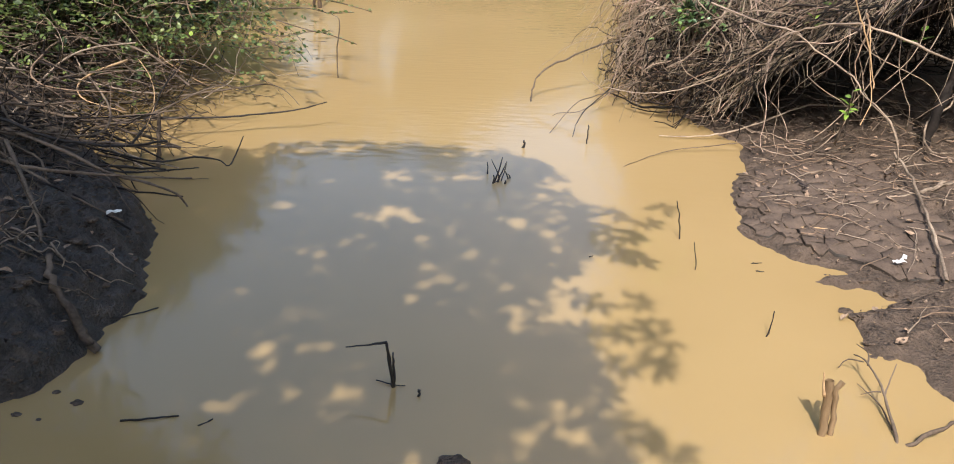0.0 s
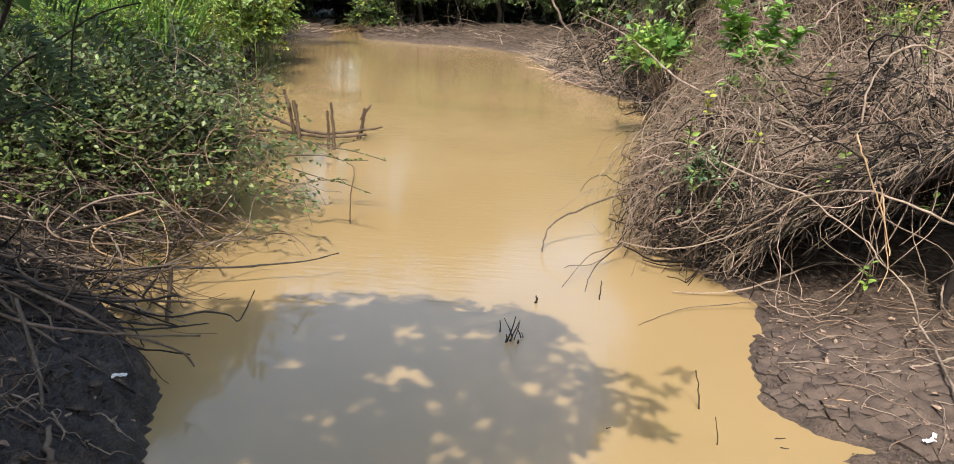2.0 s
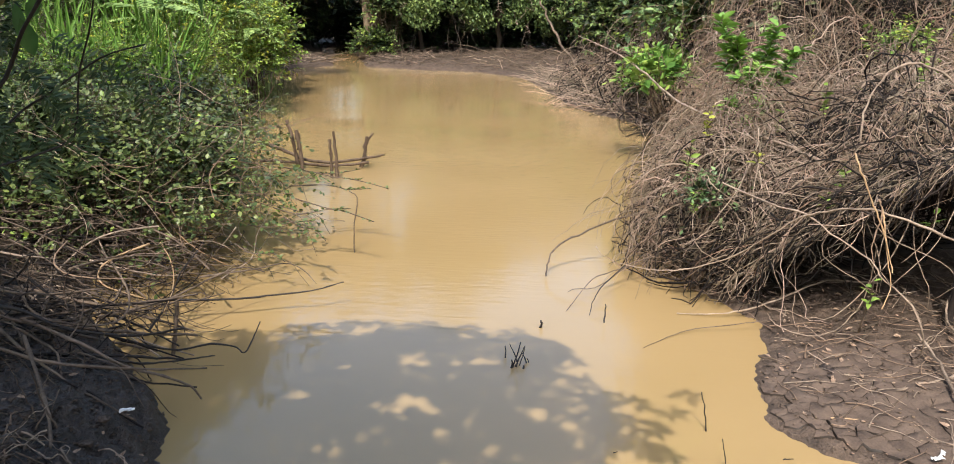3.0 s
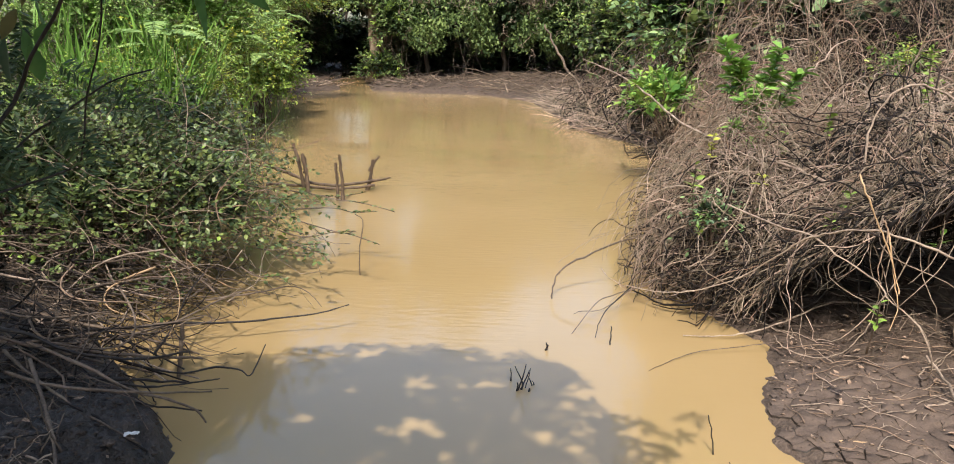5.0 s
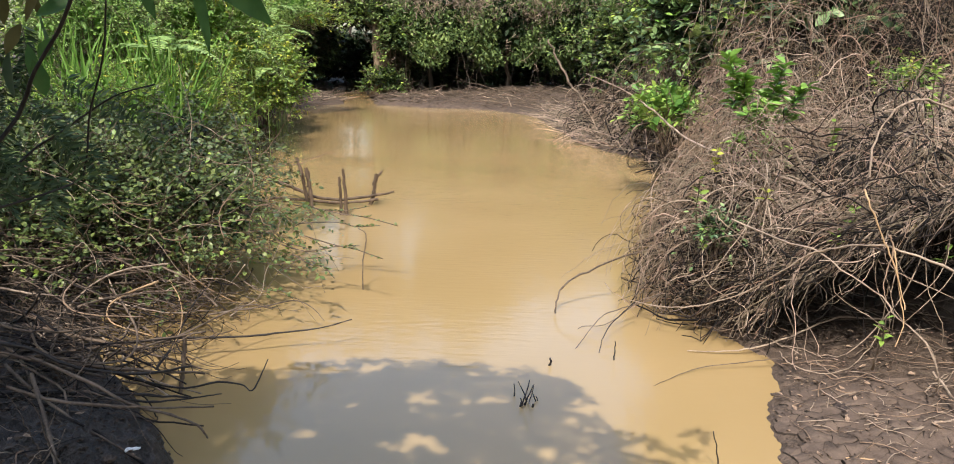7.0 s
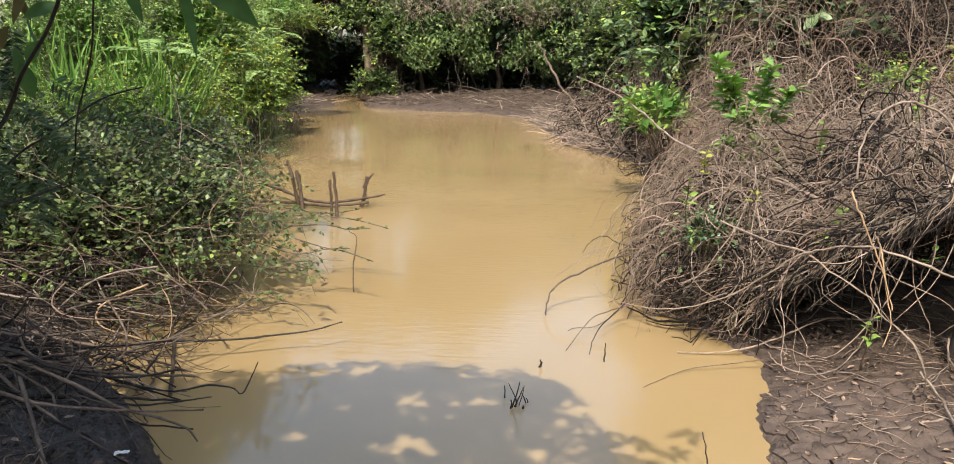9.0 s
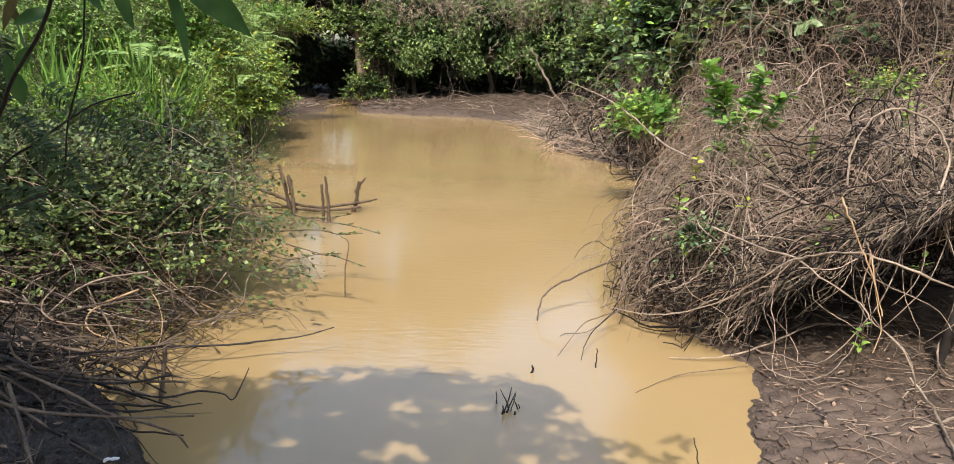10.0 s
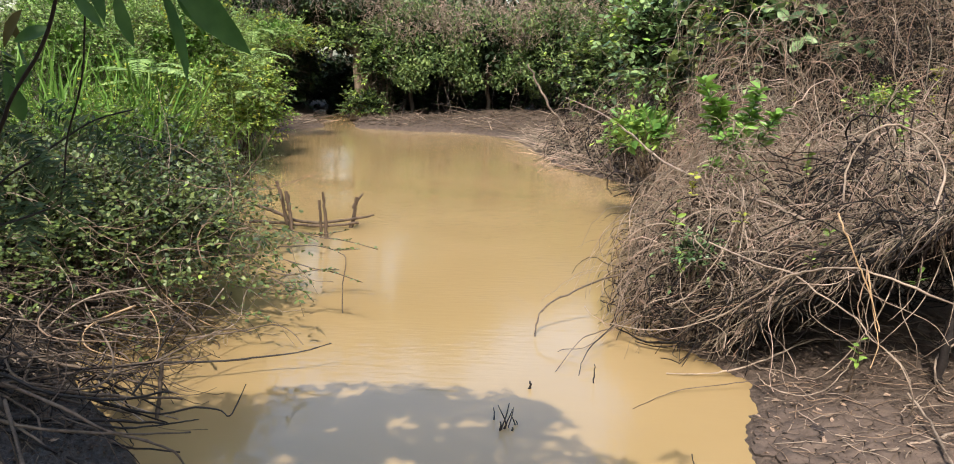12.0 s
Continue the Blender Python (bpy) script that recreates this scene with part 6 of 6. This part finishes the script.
    tip = np.concatenate([c, np.zeros((n, 1))], 1) + s * h[:, None]
    way = unit(np.concatenate([r.normal(0, 1, (n, 2)), r.normal(-0.15, 0.25, (n, 1))], 1))
    per = 13
    pick = np.repeat(np.arange(n), per)
    p = tip[pick] + way[pick] * (r.uniform(-1, 1, n * per) * 0.16)[:, None]
    side = unit(np.cross(way[pick], [0, 0, 1.0])) * np.where(r.uniform(0, 1, len(p)) < 0.5, 1, -1)[:, None]
    lw = side + 0.7 * way[pick] + np.stack([np.zeros(len(p))] * 2 + [r.normal(-0.2, 0.25, len(p))], 1)
    size = r.uniform(0.05, 0.10, len(p))
    g = p + unit(lw) * size[:, None] * 0.5
    sh = g - s * g[:, 2:3]
    ok = away(crown, sh[:, 0], sh[:, 1]) < 0.05 * waves(sh[:, 0], sh[:, 1], 20, 45) + 0.035 * waves(sh[:, 0], sh[:, 1], 48, 46) - 0.07
    for x, y, rad in gaps:
        ok &= (np.hypot(sh[:, 0] - x, (sh[:, 1] - y) * 0.9) > rad) | (r.uniform(0, 1, len(p)) < 0.12)
    edge = away(crown, sh[:, 0], sh[:, 1])
    ok &= r.uniform(0, 1, len(p)) < np.clip(0.55 - 2.2 * edge, 0.55, 1.0)
    lv = Acc()
    leaves(lv, p[ok] - off, lw[ok], size[ok], 0.52, 0.05, 0.08, "simple")
    # fingered leaves on the outer twigs, each of six or seven leaflets
    rim = [np.array(a) + (np.array(b) - np.array(a)) * v for a, b in zip(crown[11:30], crown[12:31]) for v in (0.1, 0.3, 0.5, 0.7, 0.9)]
    for q in [np.array(a) + r.normal(0, 0.03, 2) for a in sprays + sprays[3:13]] + [a + r.normal(0, 0.045, 2) for a in rim]:
        hub = np.array([*q, 0.0]) + s * r.uniform(3.0, 3.5)
        k, a0 = int(r.integers(6, 8)), r.uniform(0, 6.28)
        ang = a0 + np.arange(k) * 5.3 / k
        fl = np.stack([np.cos(ang), np.sin(ang), np.full(k, -0.15)], 1)
        leaves(lv, np.repeat([hub - off], k, 0) + fl * 0.012, fl, r.uniform(0.07, 0.115, k), 0.38, 0.04, 0.08, "leaf", face=np.array([0, 0, 4.0]))
    part("crown", lv, LEAF_DARK, t, kind="stuff")
    a = Acc()
    trunk = [off - [0, 0, 0.2], off + [0.1, 0.2, 1.2], off + [0.35, 0.5, 2.4], off + [0.7, 1.2, 3.0], off + [1.2, 2.0, 3.4]]
    part("trunk", rod(trunk, 0.17, 0.08, 24, 12, 0.06, 3, origin=off), BARK, t, smooth=True)
    tp = smooth_path(trunk, 30)
    ends = tip[r.choice(n, 60, False)]
    for i, e in enumerate(ends):
        st = tp[r.integers(16, 30)]
        m = (st + e) / 2 + [0, 0, 0.3]
        part("limb", rod([st, m * 0.5 + st * 0.5 + r.normal(0, 0.05, 3), m * 0.5 + e * 0.5 + r.normal(0, 0.05, 3), e], 0.022, 0.005, 12, 5, seed=700 + i, origin=off), BARK, t)
    return t


shade_tree()

# ---- the sapling beside the camera ----
sap = thing("sapling", "slender dark-leaved sapling on the near bank in the shade", "sapling", at=(-1.35, 0.75, float(land(np.array(-1.35), np.array(0.75)))))
PO = np.array(sap.location)
sap_stem = part("stem", rod([PO, (-1.3, 1.2, 0.8), (-1.2, 1.7, 1.35), (-1.078, 2.0, 1.636), (-0.998, 2.0, 1.775), (-0.887, 1.95, 1.909), (-0.78, 1.85, 2.08), (-0.6, 1.6, 2.25)], 0.007, 0.003, 34, 7, 0.05, 800, origin=PO), DARK_STICK, sap, smooth=True)
part("twig", rod([(-1.16, 1.8, 1.45), (-1.0, 2.1, 1.50), (-0.949, 2.1, 1.56), (-0.932, 2.1, 1.673), (-0.861, 2.05, 1.832), (-0.818, 2.0, 2.029), (-0.75, 1.9, 2.15)], 0.003, 0.002, 24, 5, 0.05, 801, origin=PO), DARK_STICK, sap)
part("twig", rod([(-1.25, 1.5, 1.15), (-1.189, 2.2, 1.52), (-1.089, 2.25, 1.608), (-0.965, 2.3, 1.702), (-0.873, 2.35, 1.734)], 0.004, 0.002, 20, 5, 0.05, 802, origin=PO), DARK_STICK, sap)
part("twig", rod([(-0.6, 1.6, 2.25), (-0.52, 1.48, 2.14), (-0.45, 1.4, 2.04), (-0.40, 1.36, 2.0)], 0.004, 0.002, 12, 5, 0.05, 803, origin=PO), DARK_STICK, sap)
for k, (b0, tip0, wd) in enumerate([((-0.392, 1.35, 1.995), (-0.284, 1.35, 1.880), 0.30), ((-0.427, 1.40, 1.98), (-0.378, 1.40, 1.839), 0.22), ((-0.536, 1.5, 1.975), (-0.515, 1.5, 1.886), 0.3), ((-0.40, 1.37, 1.99), (-0.345, 1.40, 1.905), 0.32), ((-0.62, 1.6, 2.0), (-0.60, 1.6, 1.93), 0.3), ((-0.80, 1.9, 2.0), (-0.74, 1.9, 1.93), 0.3), ((-0.95, 2.0, 1.85), (-0.99, 2.0, 1.80), 0.5), ((-0.9, 2.0, 1.93), (-0.96, 1.95, 1.90), 0.45)]):
    a = Acc()
    b0, tip0 = np.array(b0), np.array(tip0)
    leaves(a, [b0 - PO], [tip0 - b0], np.linalg.norm(tip0 - b0), wd * 1.0, 0.15, 0.1, "leaf", face=np.array([0.5, -1.0, 0.6]))
    part("leaf", a, LEAF_NEAR, sap_stem)
q = np.random.default_rng(90)
for k in range(26):
    # dull broad leaves at the twig ends
    b0 = np.array([q.uniform(-1.34, -0.98), q.uniform(1.95, 2.2), q.uniform(1.80, 2.06)])
    a = Acc()
    leaves(a, [b0 - PO], [np.array([q.normal(0, 0.5), q.normal(0, 0.3), -1.0])], q.uniform(0.07, 0.13), 0.42, 0.15, 0.12, "leaf", face=np.array([q.normal(0, 0.6), -1.0, 0.5]))
    part("leaf", a, (LEAF_SHADE, LEAF_NEAR, LEAF_OLIVE)[k % 3], sap_stem)
for k in range(26):
    # feathery leaves: a rib with two ranks of leaflets
    o = np.array([(-1.14, 2.0, 1.66), (-1.18, 2.05, 1.60), (-1.16, 2.15, 1.55), (-1.20, 2.1, 1.70), (-1.02, 2.1, 1.62), (-1.12, 2.2, 1.50), (-0.95, 2.28, 1.70)][k] if k < 7 else (q.uniform(-1.42, -1.06) + 0.10 * (k % 3 == 0), q.uniform(2.0, 2.4), q.uniform(1.48, 2.02)))
    e = o + np.array([q.normal(0.02, 0.06), q.normal(0, 0.05), -q.uniform(0.10, 0.18)])
    a = Acc()
    rib = smooth_path([o, (o + e) / 2 + [0.015, 0, 0.01], e], 18) - PO
    tubes(a, rib, 0.0012, 0.0006, 3, False)
    pr = np.repeat(rib, 2, 0)
    sd = np.cross(np.repeat(np.gradient(rib, axis=0), 2, 0), [0.2, -1, 0.1])
    sd = unit(sd) * np.where(np.arange(36) % 2, 1, -1)[:, None]
    leaves(a, pr, sd + 0.4 * unit(e - o) + q.normal(0, 0.22, pr.shape), 0.036 * q.uniform(0.6, 1.2, 36), 0.24, 0.0, 0.15, "simple", face=np.array([0.2, -1.0, 0.4]))
    part("feathery_leaf", a, (LEAF_DARK, LEAF_SHADE)[k % 2], sap_stem)


# ---- plates of cracked mud, laid last ----
def clip_cell(poly, p, q):
    """The part of a polygon that lies nearer to p than to q."""
    m, d = (p + q) / 2, q - p
    out = []
    for a, b in zip(poly, np.roll(poly, -1, 0)):
        sa, sb = (a - m) @ d, (b - m) @ d
        if sa <= 0:
            out.append(a)
        if (sa < 0) != (sb < 0):
            out.append(a + (b - a) * sa / (sa - sb))
    return np.array(out)


def mud_plates():
    r = np.random.default_rng(99)
    pts = []
    for _ in range(6000):
        p = np.array([r.uniform(1.38, 2.25), r.uniform(3.25, 4.4)])
        if all(np.hypot(*(p - o)) > 0.05 + 0.045 * math.sin(7 * p[0] + 4 * p[1]) ** 2 for o in pts):
            pts.append(p)
    pts = np.array(pts)
    d = away(POND, pts[:, 0], pts[:, 1])
    for i, p in enumerate(pts):
        if d[i] < 0.05:
            continue
        poly = p + np.array([[-0.12, -0.12], [0.12, -0.12], [0.12, 0.12], [-0.12, 0.12]])
        for j in np.argsort(np.hypot(*(pts - p).T))[1:16]:
            poly = clip_cell(poly, p, pts[j])
        if len(poly) < 4:
            continue
        # cracks of uneven width on each side, some closed
        c = poly.mean(0)
        n = len(poly)
        nxt = np.roll(poly, -1, 0)
        mid = (poly + nxt) / 2
        crack = np.array([(0.0, 0.0020, 0.0, 0.0040, 0.0)[int(abs(math.sin(m[0] * 911.0 + m[1] * 577.0)) * 4.99)] for m in np.round(mid, 4)])
        inward = unit(np.stack([-(nxt - poly)[:, 1], (nxt - poly)[:, 0]], 1))
        inward *= np.sign(((c - mid) * inward).sum(1))[:, None]
        corner = poly + inward * crack[:, None] * 0.8 + np.roll(inward * crack[:, None], 1, 0) * 0.8
        rim, worn = [], []
        for k in range(n):
            e = np.roll(corner, -1, 0)[k]
            for u in (0.0, 0.35, 0.7):
                j = math.sin(mid[k, 0] * 300 + u * 9) * 0.003 if u and crack[k] else 0
                rim.append(corner[k] * (1 - u) + e * u + inward[k] * j)
                worn.append(0.0022 if (crack[k] or (u == 0 and crack[k - 1])) else 0.0)
        rim, worn = np.array(rim), np.array(worn)
        w = np.linalg.norm(rim - c, axis=1, keepdims=True)
        outer_, inner_ = rim, c + (rim - c) * (1 - 0.0012 / w)
        lift = min(0.015, 0.004 + 0.1 * d[i])

        def at(xy, dz):
            return np.concatenate([xy, (land(xy[:, 0], xy[:, 1]) + dz)[:, None]], 1)

        k = len(rim)
        v = np.concatenate([at(outer_, -0.02), at(outer_, lift - worn), at(inner_, lift), at(c[None], lift - 0.0005)])
        ring = np.arange(k)
        nxt = (ring + 1) % k
        a = Acc()
        a.add(v, np.concatenate([np.stack([ring, nxt, nxt + k, ring + k], 1), np.stack([ring + k, nxt + k, nxt + 2 * k, ring + 2 * k], 1)]))
        a.f.append(np.stack([ring + 2 * k, nxt + 2 * k, np.full(k, 3 * k)], 1))
        me = a.mesh("mud_plate", MUD_PLATE)
        me.materials.append(MUD_CRACK_SHADE)
        # side walls take the dark colour that carries the crack's shade
        for f in me.polygons[:k]:
            f.material_index = 1
        ob = new("mud_plate", me)
        ob.parent = ground


mud_plates()
